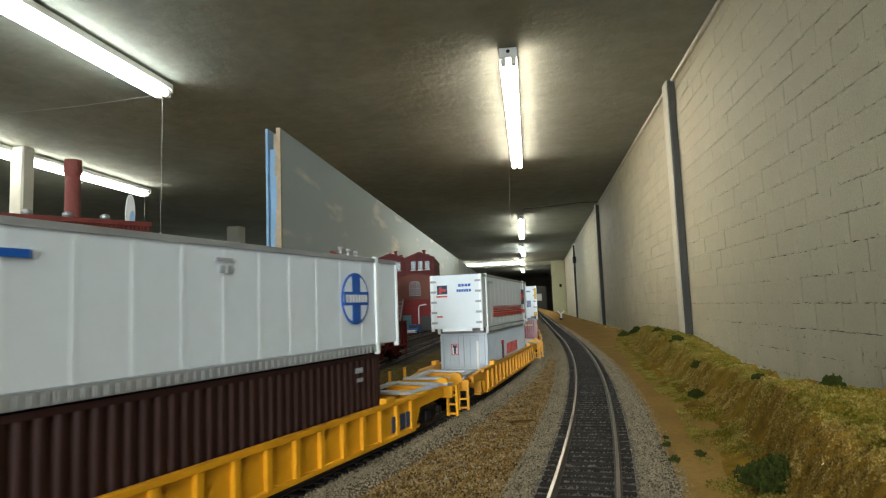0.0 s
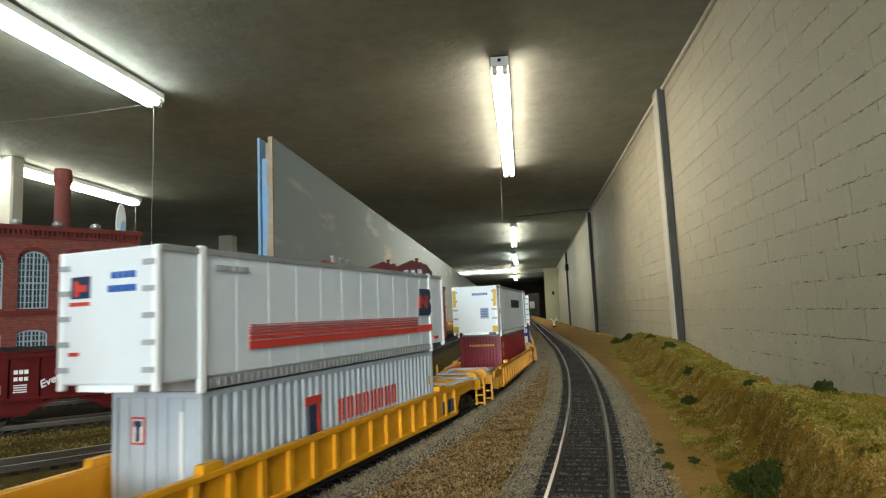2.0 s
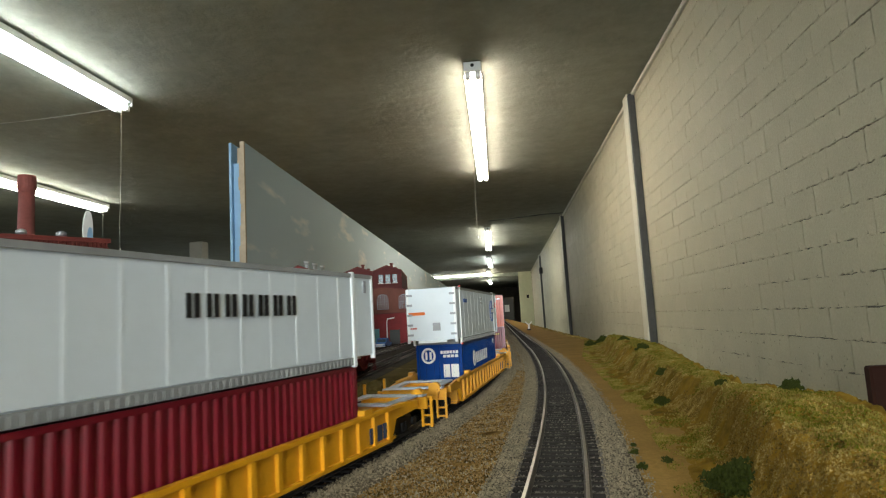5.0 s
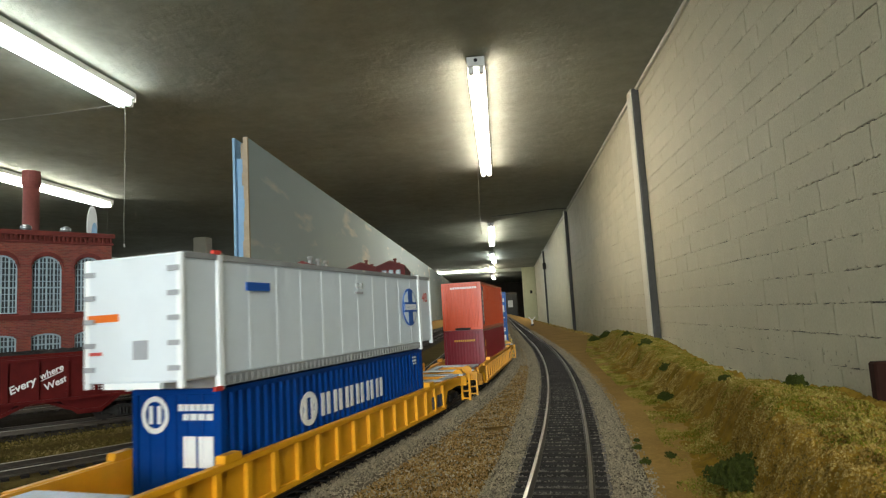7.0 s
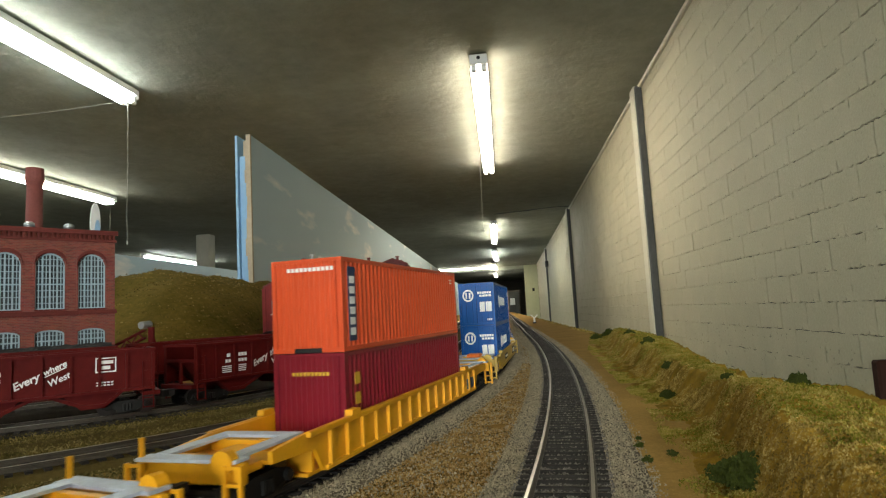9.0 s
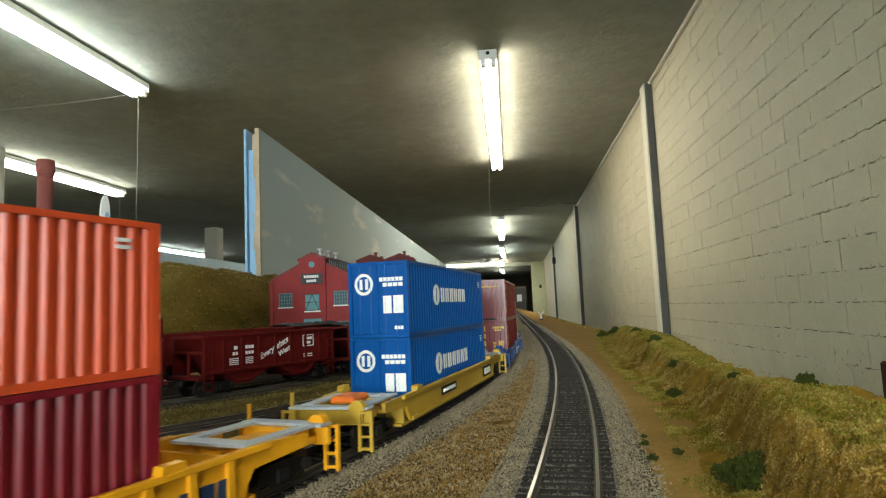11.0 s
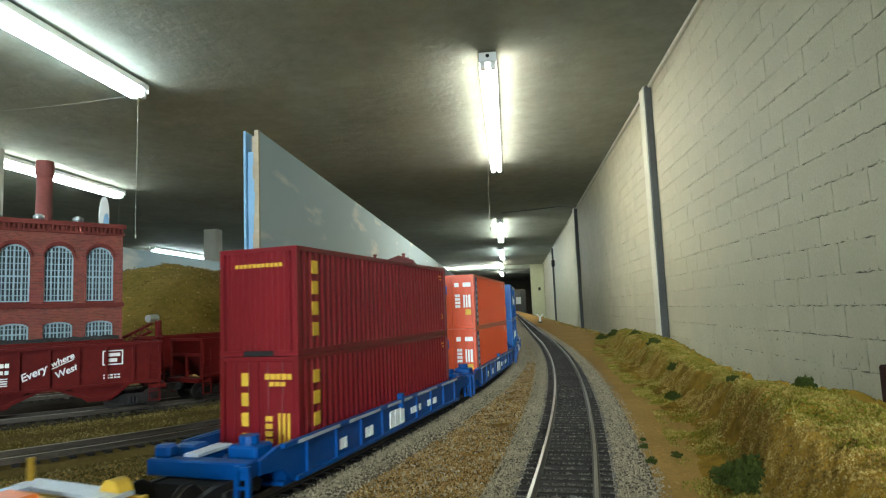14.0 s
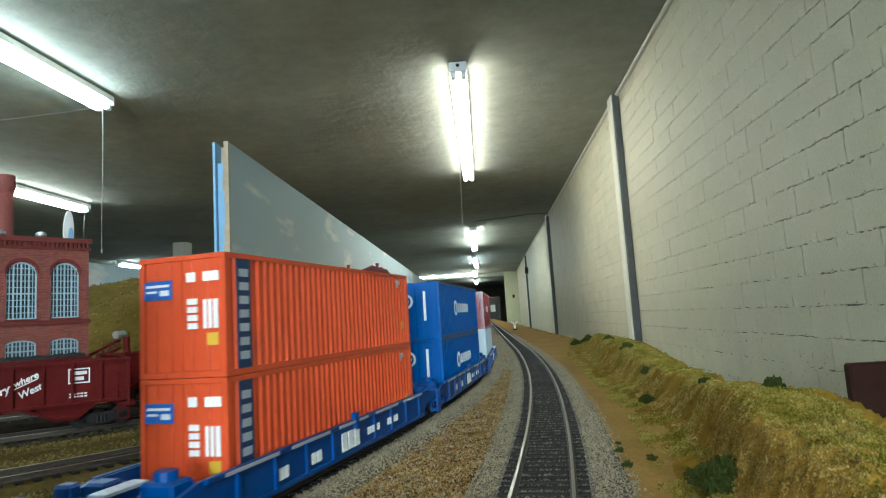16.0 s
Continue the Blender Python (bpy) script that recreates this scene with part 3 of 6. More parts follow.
def bank_height(x, y):
    """A gentle skirt, then a steep eroded face, then a rounded top; the bank dips between two humps."""
    f = bank_foot(y)
    tall = lerp_table(y, [(0.1, 0.0175), (0.14, 0.0185), (0.17, 0.0205), (0.20, 0.0228), (0.23, 0.0222), (0.26, 0.0205), (0.29, 0.0178), (0.34, 0.0165), (0.44, 0.0145), (0.52, 0.0180), (0.67, 0.0195), (0.94, 0.0155), (1.08, 0.004), (1.15, 0.0)])
    w = lerp_table(y, [(0.1, 0.022), (0.3, 0.025), (0.5, 0.030), (1.0, 0.034)])
    u = (x - f) / w
    face = smooth01((u - 0.36) / 0.55)
    h = tall * (0.16 * smooth01(u * 1.5) + 0.84 * face)
    h -= 0.06 * max(0.0, x - f - w - 0.005)
    gully = noise.noise((y * 190, x * 40, 21.0)) + 0.5 * noise.noise((y * 420, x * 90, 23.0))
    h -= 0.0030 * max(0.0, gully) * 4 * face * (1 - face)
    n1 = noise.noise((x * 45, y * 38, 2.0))
    n2 = noise.noise((x * 150, y * 130, 5.0))
    n3 = noise.noise((x * 420, y * 420, 9.0))
    return h * (1 + 0.13 * n1) + (0.0020 * n2 + 0.0011 * n3) * smooth01((x - f + 0.006) / 0.012) * min(1, tall / 0.01)


def scenery():
    # the layout's ground as one sheet with an irregular outer edge
    bm = bmesh.new()
    ys = list(np.linspace(-2.5, -0.3, 12)) + list(np.linspace(-0.2, 1.6, 120)) + list(np.linspace(1.7, 9, 40))
    cols = []
    for y in ys:
        e = edge_x(y) + 0.004 * noise.noise((y * 14, 0, 0))
        xs = [-3.0, -2.2, -1.6, -1.2, -0.9, -0.7, -0.55] + list(np.linspace(-0.45, e, 44))
        row = [bm.verts.new((x, y, 0.0009 * noise.noise((x * 30, y * 30, 0)) + 0.0004 * noise.noise((x * 160, y * 160, 3)))) for x in xs]
        row.append(bm.verts.new((e + 0.004, y, -0.02)))
        row.append(bm.verts.new((e + 0.004, y, -0.14)))
        cols.append(row)
    for a, b in zip(cols, cols[1:]):
        for i in range(len(a) - 1):
            bm.faces.new((a[i], a[i + 1], b[i + 1], b[i]))
    tagged(part("ground", bm, M_GROUND, smooth=True), "brown earth scenery base of the model railway", "ground", kind="structure")

    bench = tagged(empty("benchwork"), "plain timber benchwork carrying the layout on legs", "table", kind="structure")
    part("deck", boxes((-3.0, -0.02, -2.5, 9.0, -0.075, -0.03)), M_RAWWOOD, bench)
    for y in np.linspace(-2.2, 8.6, 7):
        part("crosspiece", boxes((-2.95, -0.03, y - 0.02, y + 0.02, -0.165, -0.0755)), M_RAWWOOD, bench)
        for x in (-2.8, -1.5, -0.12):
            part("leg", boxes((x - 0.035, x + 0.035, y - 0.019, y + 0.019, FLOOR, -0.1655)), M_RAWWOOD, bench)

    # straw-coloured strip between the yard tracks
    path = [(p[0] * 0.5 + q[0] * 0.5, p[1] * 0.5 + q[1] * 0.5) for p, q in zip(INNER_PATH, HOPPER_PATH)]
    tagged(part("verge", sweep(path, [(-0.03, -0.001), (-0.024, 0.0022), (0.0, 0.003), (0.024, 0.0022), (0.03, -0.001)]), M_STRAW, smooth=True),
           "straw-coloured turf strip between the yard tracks", "verge", kind="structure")

    track("track_near", NEAR_PATH, "single model track with dark ties on grey ballast", (0.12, 1.6), 0.026)
    track("track_train", TRAIN_PATH, "curved model track under the moving train", None, 0.028)
    track("track_inner", INNER_PATH, "rusty model track with weathered brown rails", None, 0.022, M_STRAW)
    # the next two beds are wide and dark, painting in undercar shade
    track("track_hopper", HOPPER_PATH, "model yard track with standing hopper cars", None, 0.034, M_SHADEBED)
    track("track_yard", YARD_PATH, "back yard track beside the brick works", None, 0.055, M_SHADEBED)

    # low bank along the outer edge
    bm = bmesh.new()
    ys = list(np.linspace(-0.3, 0.08, 16)) + list(np.linspace(0.09, 0.6, 360)) + list(np.linspace(0.61, 1.2, 90))
    rows = []
    for y in ys:
        f, e = bank_foot(y) - 0.008, edge_x(y) + 0.004
        r = []
        for i in range(70):
            x = f + (e - f) * i / 69
            r.append(bm.verts.new((x, y, bank_height(x, y) + 0.0012 * smooth01(i / 9) - 0.0010)))
        r.append(bm.verts.new((e + 0.006, y, -0.03)))
        rows.append(r)
    for a, b in zip(rows, rows[1:]):
        for i in range(len(a) - 1):
            bm.faces.new((a[i], a[i + 1], b[i + 1], b[i]))
    tagged(part("bank", bm, M_HILLEARTH, smooth=True), "low earth bank with rocky face and green turf top", "bank", kind="structure")

    def on_bank(rng):
        y = rng.uniform(0.08, 1.15)
        f = bank_foot(y)
        x = rng.uniform(f - 0.010, edge_x(y))
        u = (x - f) / lerp_table(y, [(0.1, 0.022), (0.3, 0.025), (0.5, 0.030), (1.0, 0.034)])
        bare = smooth01((u - 0.30) / 0.2) * (1 - smooth01((u - 0.80) / 0.3)) * (1.0 if y < 0.42 else 0.45)
        keep = 1.2 * noise.noise((x * 60, y * 40, 7)) + 0.6 * smooth01((u - 0.6) / 0.4) + 0.14 * smooth01((u + 0.25) / 0.4) - 0.6 * bare - 0.04
        return (x, y, bank_height(x, y) + 0.0004) if keep > rng.uniform(-0.1, 0.5) else None
    stuff("turf", chips(230000, on_bank, 0.00040, 1.3, 3), M_GRASS, "green foam turf flakes over the bank", "turf")

    def rocks(rng):
        y = rng.uniform(0.1, 0.95)
        f = bank_foot(y)
        x = f + rng.uniform(0.006, 0.030)
        if noise.noise((x * 90, y * 60, 11)) < -0.05:
            return None
        return (x, y, bank_height(x, y))
    stuff("bank_rocks", chips(95000, rocks, 0.00045, 1.1, 4), M_ROCK, "tan broken rock on the face of the bank", "rocks")

    def near_face(rng):
        y = rng.uniform(0.10, 0.34)
        f = bank_foot(y)
        x = f + rng.uniform(0.006, 0.045)
        if x > edge_x(y) or noise.noise((x * 70, y * 55, 15)) < -0.12:
            return None
        return (x, y, bank_height(x, y))
    stuff("face_rocks", chips(60000, near_face, 0.00034, 1.3, 24), M_ROCK, "fine tan grit on the near face of the bank", "rocks")

    def edge_stones(rng):
        y = rng.uniform(0.95, 3.6)
        return (edge_x(y) + rng.uniform(-0.010, 0.003), y, 0.0)
    stuff("edge_stones", chips(500, edge_stones, 0.0035, 0.8, 14), M_ROCK, "small tan stones along the edge of the layout", "stones")

    def beside(path_f, lo, hi, y0, y1, z=0.0006):
        def f(rng):
            y = y0 + (y1 - y0) * rng.random() ** 1.6
            o = rng.uniform(lo, hi)
            return (path_f(y) + o, y, z)
        return f

    def shoulder(rng):
        y = 0.10 + 1.5 * rng.random() ** 1.7
        o = rng.choice((-1, 1)) * rng.triangular(0.0122, 0.030, 0.0155)
        z = 0.0028 if abs(o) < 0.021 else max(0.0003, 0.0028 * (0.026 - abs(o)) / 0.006)
        return (near_track(y) + o, y, z)
    stuff("near_ballast", chips(60000, shoulder, 0.00045, 0.9, 6), M_STONE, "grey crushed ballast stones beside the near track", "ballast")

    def cribs(rng):
        y = 0.10 + 1.2 * rng.random() ** 1.7
        o = rng.uniform(-0.0145, 0.0145)
        return (near_track(y) + o, y, 0.0031)
    stuff("crib_ballast", chips(26000, cribs, 0.0005, 0.9, 8), M_CRIB, "dark ballast grains between the ties", "ballast")

    def train_x(y):
        return TRAIN_X - (TRAIN_R - math.sqrt(TRAIN_R ** 2 - (TRAIN_Y - y) ** 2) if y < TRAIN_Y else 0.0145 * (y - TRAIN_Y))

    def train_shoulder(rng):
        y = 0.05 + 1.6 * rng.random() ** 1.4
        o = rng.triangular(0.010, 0.032, 0.019)
        return (train_x(y) + o, y, 0.0029 if o < 0.0205 else max(0.0004, 0.0029 * (0.028 - o) / 0.0075))
    stuff("train_ballast", chips(50000, train_shoulder, 0.00050, 0.9, 9), M_STONE, "grey ballast stones beside the train's track", "ballast")

    def between(rng):
        y = 0.09 + 0.75 * rng.random() ** 1.5
        a, b = train_x(y) + 0.019, near_track(y) - 0.0205
        if b <= a:
            return None
        x = rng.uniform(a, b)
        return (x, y, 0.0005) if noise.noise((x * 70, y * 70, 1)) > -0.45 else None
    stuff("turf", chips(80000, between, 0.00062, 0.9, 10), M_TURF, "brown and tan turf flakes between the tracks", "turf")

    stuff("loose_ballast", chips(16000, between, 0.00050, 1.3, 17), M_STONE, "loose grey stones scattered in the brown turf", "ballast")

    def far_between(rng):
        y = rng.uniform(0.6, 2.6)
        a, b = train_x(y) + 0.014, near_track(y) - 0.016
        return (rng.uniform(a, b), y, 0.0015)
    stuff("far_ballast", chips(8000, far_between, 0.0010, 0.7, 12), M_STONE, "grey ballast between the two tracks farther on", "ballast")

    pts = list(zip(INNER_PATH, HOPPER_PATH))

    def straw(rng):
        p, q = pts[rng.randrange(38, len(pts) - 4)]
        k = rng.uniform(0.12, 0.88)
        return (p[0] + (q[0] - p[0]) * k + rng.uniform(-.006, .006), p[1] + (q[1] - p[1]) * k + rng.uniform(-.006, .006), 0.0022)
    stuff("straw_turf", chips(40000, straw, 0.0007, 1.1, 13), M_STRAWBIT, "straw-coloured turf and pale grit between yard tracks", "turf")

    bend = INNER_PATH[38:]

    def yard_turf(rng):
        i = rng.randrange(len(bend) - 1)
        d = (Vector(bend[i + 1]) - Vector(bend[i])).normalized()
        o = rng.uniform(0.017, 0.11)
        x, y = bend[i][0] - d.y * o + rng.uniform(-.006, .006), bend[i][1] + d.x * o + rng.uniform(-.006, .006)
        return (x, y, 0.0005) if 0.0 < y < 0.75 and x < train_x(y) - 0.024 else None
    stuff("yard_turf", chips(60000, yard_turf, 0.0007, 1.0, 31), M_STRAWBIT, "olive and straw turf beside the inner track", "turf")

    def dirt(rng):
        y = 0.1 + 1.2 * rng.random() ** 1.5
        a, b = near_track(y) + 0.03, bank_foot(y)
        return (rng.uniform(a, b), y, 0.0002) if b > a else None
    stuff("dirt_grains", chips(3000, dirt, 0.0003, 0.6, 15), M_GROUND, "fine brown dirt grains on the bare strip", "dirt")

    # lichen bushes and small tufts
    for x, y, r in ((0.0615, 0.186, 0.0095), (0.084, 0.359, 0.0060), (0.0965, 0.298, 0.0045), (0.101, 0.236, 0.0042), (0.116, 0.55, 0.007), (0.128, 0.70, 0.008),
                    (0.140, 0.92, 0.010), (0.128, 0.98, 0.010), (0.15, 1.02, 0.010), (0.100, 0.42, 0.005),
                    (0.0430, 0.222, 0.0026), (0.0445, 0.244, 0.0022), (0.0535, 0.230, 0.0024), (0.047, 0.257, 0.0014)):
        rng = random.Random(int(x * 1e5))

        def ball(g, x=x, y=y, r=r):
            a, b = g.uniform(0, 6.28), g.uniform(0.0, 1.0)
            rr = r * g.random() ** 0.4 * (0.8 + 0.4 * noise.noise((a, b * 3, x * 100)))
            z0 = max(0, bank_height(x, y))
            return (x + rr * math.cos(a) * math.sqrt(1 - b * b), y + rr * math.sin(a) * math.sqrt(1 - b * b), z0 + rr * b * 0.95)
        me = chips(2200 if r > 0.004 else 240, ball, max(0.0004, r * 0.075), 1.3, rng.randrange(1000))
        me.materials.append(M_BUSH)
        tagged(new("bush", me), "dark green lichen bush on the bank" if r > 0.004 else "tiny dark green tuft on bare earth", "bush")
    # little white marker post by the track
    post = empty("marker_post", pose(0.075, 2.1, 0.0))
    tagged(post, "small white forked marker post beside the track", "post")
    part("base", boxes((-0.006, 0.006, -0.006, 0.006, 0, 0.005), bevel=0.001), M_BLACK, post)
    bm = bmesh.new()
    rod(bm, (0, 0, 0.004), (0, 0, 0.020), 0.0035, 8, 0.003)
    part("stem", bm, M_LETTER, post)
    for s in (-1, 1):
        bm = bmesh.new()
        rod(bm, (0, 0, 0.018), (s * 0.011, 0, 0.029), 0.002, 6)
        part("arm", bm, M_LETTER, post)


# ---- backdrops, mound and buildings ----
def backdrops():
    b = tagged(empty("backdrop_board", pose(-0.607, 1.395, 0, 0, 0, 1.62)), "tall backdrop board painted with grey-blue sky and clouds", "backdrop", kind="structure")
    rng = random.Random(2)
    top = 0.512
    part("panel", boxes((-0.008, 0.0, 0.0, 9.0, -0.05, top)), M_BACKDROP, b)
    part("rear_panel", boxes((-0.038, -0.032, 0.0, 9.0, -0.05, top)), M_FOAM, b)
    part("foam_core", boxes((-0.0315, -0.0085, 0.012, 0.03, -0.05, top - 0.05)), M_FOAM, b, "pale blue foam edge with torn tape")
    part("stud", boxes((-0.0315, -0.0085, 0.035, 0.06, -0.05, top - 0.004)), M_RAWWOOD, b)
    bm = bmesh.new()
    z = -0.05
    while z < top - 0.004:
        d = rng.uniform(0.02, 0.05)
        box(bm, -0.0085 - rng.uniform(0.0, 0.006), 0.0012, -0.003, 0.004, z, min(top, z + d))
        z += d
    part("edge_strip", bm, M_RAWWOOD, b, "ragged raw wood edge strip")
    f = tagged(empty("far_backdrop", pose(-1.75, 1.2, 0)), "low grey-blue painted backdrop behind the mound", "backdrop", kind="structure")
    part("panel", boxes((-0.012, 0.0, -2.0, 7.0, -0.05, 0.395)), M_BACKDROP2, f)


def mound():
    bm = bmesh.new()
    nx, ny = 90, 60
    g = []
    for j in range(ny + 1):
        row = []
        for i in range(nx + 1):
            x, y = -1.58 + 1.16 * i / nx, 0.70 + 1.3 * j / ny
            u = (x + 1.0) / 0.56
            ridge = max(0.0, 1 - abs(u) ** 6) * smooth01((y - 0.78) / 0.36) * (1 - 0.4 * smooth01((y - 1.5) / 0.6))
            n1 = noise.noise((x * 6, y * 5, 1)) * 0.16 + noise.noise((x * 22, y * 10, 4)) * 0.07 + noise.noise((x * 80, y * 70, 6)) * 0.02
            row.append(bm.verts.new((x, y, 0.150 * (1 + 0.16 * smooth01((x + 0.95) / 0.35)) * ridge * (1 + n1) - 0.002)))
        g.append(row)
    for a, b in zip(g, g[1:]):
        for i in range(nx):
            bm.faces.new((a[i], a[i + 1], b[i + 1], b[i]))
    tagged(part("mound", bm, M_MOUND, smooth=True), "brown turf-covered mound behind the hopper cars", "hill", kind="structure")

    def on(rng):
        q = g_co[rng.randrange(len(g_co))]
        return (q[0] + rng.uniform(-.008, .008), q[1] + rng.uniform(-.012, .012), q[2] - 0.0006) if q[2] > 0.01 else None
    g_co = [tuple(v.co) for v in bpy.data.objects["mound"].data.vertices]
    stuff("mound_turf", chips(42000, on, 0.0020, 1.1, 21), M_MOUNDBIT, "brown-green turf clumps on the mound", "turf")


def arched(u, half, spring, rise):
    """Height of an arch at u from its middle."""
    return spring + rise * math.sqrt(max(0.0, 1 - (u / half) ** 2))


def arch_window(parent, cx, z0, z1, half, rise, y, nv, nh):
    """Window set in an opening: frame, glass panes behind a grid of glazing bars."""
    w = empty("window")
    w.parent = parent
    w.location = (cx, y, 0)
    fr = bmesh.new()
    n = 14
    us = [-half + 2 * half * i / n for i in range(n + 1)]
    for a, b in zip(us, us[1:]):
        za, zb = arched(a, half, z1 - rise, rise), arched(b, half, z1 - rise, rise)
        prism(fr, [(a, za - 0.0014), (b, zb - 0.0014), (b, zb), (a, za)], "y", -0.0006, 0.0006)
    for s in (-1, 1):
        box(fr, min(s * half, s * (half - 0.001)), max(s * half, s * (half - 0.001)), -0.0006, 0.0006, z0, z1 - rise)
    box(fr, -half, half, -0.0006, 0.0006, z0, z0 + 0.001)
    part("window_frame", fr, M_WINFRAME, w)
    bars = bmesh.new()
    for i in range(1, nv):
        u = -half + 2 * half * i / nv
        t = 0.0006 if i % 2 == 0 else 0.00032
        box(bars, u - t, u + t, -0.0004, 0.0004, z0, arched(u, half, z1 - rise, rise) - 0.0006)
    for i in range(1, nh):
        z = z0 + (z1 - z0) * i / nh
        lim = half if z < z1 - rise else half * math.sqrt(max(0, 1 - ((z - z1 + rise) / rise) ** 2))
        t = 0.0006 if i == nh // 2 else 0.0003
        box(bars, -lim, lim, -0.0003, 0.0003, z - t, z + t)
    part("glazing_grid", bars, M_WINFRAME, w)
    gl = bmesh.new()
    prism(gl, [(-half, z0), (half, z0)] + [(u, arched(u, half, z1 - rise, rise)) for u in us[::-1]], "y", 0.0012, 0.0016)
    part("pane", gl, M_GLASS, w)
    part("window_sill", boxes((-half - 0.001, half + 0.001, -0.0032, 0.0006, z0 - 0.0012, z0), bevel=0.0002), M_BRICKTRIM, w)
    return w


def brick_works():
    """Brick works: local x runs along its front to the corner at the origin, y into it."""
    ang = math.degrees(math.atan2(0.79, 0.613))
    b = tagged(empty("brick_factory", pose(-0.352, 0.512, 0, 0, 0, ang)), "red brick factory with tall arched windows and corbelled cornice", "building")
    H, bay, n, t = 0.1425, 0.0315, 6, 0.004
    front = bmesh.new()
    for k in range(n):
        c = -0.0185 - k * bay
        half = 0.0108
        def opening(u, lowset):
            if abs(u) >= half:
                return None
            return (0.0757 - 0.0005, arched(u, half, 0.1120, 0.0105)) if not lowset else (0.040, arched(u, half, 0.0545, 0.0035))
        xs = [c - bay / 2] + [c - half + 2 * half * i / 14 for i in range(15)] + [c + bay / 2 + (0.0185 - bay / 2 if k == 0 else 0)]
        for a, e in zip(xs, xs[1:]):
            m = (a + e) / 2 - c
            lo, hi = opening(m, True), opening(m, False)
            if hi is None:
                box(front, a, e, 0, t, 0, H)
            else:
                box(front, a, e, 0, t, 0, lo[0])
                box(front, a, e, 0, t, lo[1], hi[0])
                box(front, a, e, 0, t, hi[1], H)
        arch_window(b, c, 0.0752, 0.1225, half, 0.0105, 0.0018, 8, 9)
        arch_window(b, c, 0.040, 0.058, half, 0.0035, 0.0018, 8, 4)
        hood = bmesh.new()
        us = [-half - 0.0012 + 2 * (half + 0.0012) * i / 16 for i in range(17)]
        arc = [(c + u, arched(u, half + 0.0012, 0.1120, 0.0112)) for u in us]
        prism(hood, [(x, z + 0.0028) for x, z in arc] + arc[::-1], "y", -0.0009, 0.0005)
        part("arch_hood", hood, M_BRICKTRIM, b)
    part("front_wall", front, M_BRICK, b)
    ln = n * bay + 0.003
    part("side_wall", boxes((-t, 0, t, 0.12, 0, H)), M_BRICK, b)
    part("rear_wall", boxes((-ln, -t, 0.116, 0.12, 0, H), (-ln, -ln + t, t, 0.116, 0, H)), M_BRICK, b)
    part("roof", boxes((-ln, -t, t, 0.116, H - 0.012, H - 0.009)), M_ROOFGREY, b)
    part("string_course", boxes((-ln, 0.0012, -0.0016, 0.0002, 0.0700, 0.0722), (-ln, 0.0012, -0.0010, 0.0002, 0.0722, 0.0735)), M_BRICKTRIM, b)
    part("cornice", boxes((-ln, 0.002, -0.0022, 0.0, H - 0.0028, H + 0.0012), (-ln, 0.001, -0.0012, 0.0, H - 0.009, H - 0.0068)), M_BRICKTRIM, b)
    for k in range(int(ln / 0.0034)):
        part("corbel", boxes((-0.0006 - k * 0.0034 - 0.0016, -0.0006 - k * 0.0034, -0.002, 0.0, H - 0.0068, H - 0.0030)), M_BRICKTRIM, b)
    for k in (0, 1, 2):
        x = -0.0315 - k * 0.030
        bm = bmesh.new()
        rod(bm, (x, 0.02, H - 0.010), (x, 0.02, H + 0.0045), 0.003, 12)
        rod(bm, (x, 0.02, H + 0.0045), (x, 0.02, H + 0.0075), 0.0042, 12)
        rod(bm, (x, 0.02, H + 0.0075), (x, 0.02, H + 0.0090), 0.0042, 12, 0.002)
        part("roof_vent", bm, M_STEEL, b, "small galvanised roof ventilator", True)
    # tall chimney behind
    c = tagged(empty("chimney", pose(-0.590, 0.70, 0)), "tall round red-brick factory chimney with flared cap", "chimney")
    bm = bmesh.new()
    rod(bm, (0, 0, 0), (0, 0, 0.243), 0.0118, 20, 0.0088)
    part("shaft", bm, M_CHIMNEY, c, smooth=True)
    bm = bmesh.new()
    rod(bm, (0, 0, 0.243), (0, 0, 0.249), 0.0090, 20, 0.0108)
    rod(bm, (0, 0, 0.249), (0, 0, 0.2645), 0.0108, 20, 0.0100)
    part("cap", bm, M_CHIMNEY, c)
    # oval sign on a rod above the roof
    s = tagged(empty("oval_sign", pose(-0.725, 1.0, 0.032, 0, 0, 62)), "upright pale blue oval panel on a thin stem", "sign")
    bm = bmesh.new()
    prism(bm, [(0.0085 * math.cos(a), 0.2135 + 0.0365 * math.sin(a)) for a in (2 * math.pi * i / 28 for i in range(28))], "y", -0.002, 0.002)
    part("panel", bm, M_LETTER, s)
    bm = bmesh.new()
    prism(bm, [(0.003 + 0.005 * math.cos(a), 0.200 + 0.02 * math.sin(a)) for a in (2 * math.pi * i / 20 for i in range(20))], "y", -0.0026, -0.0021)
    part("blue_patch", bm, M_FOAM, s)
    bm = bmesh.new()
    rod(bm, (0, 0, -0.032), (0, 0, 0.178), 0.0022, 6)
    part("stem", bm, M_STEEL, s)


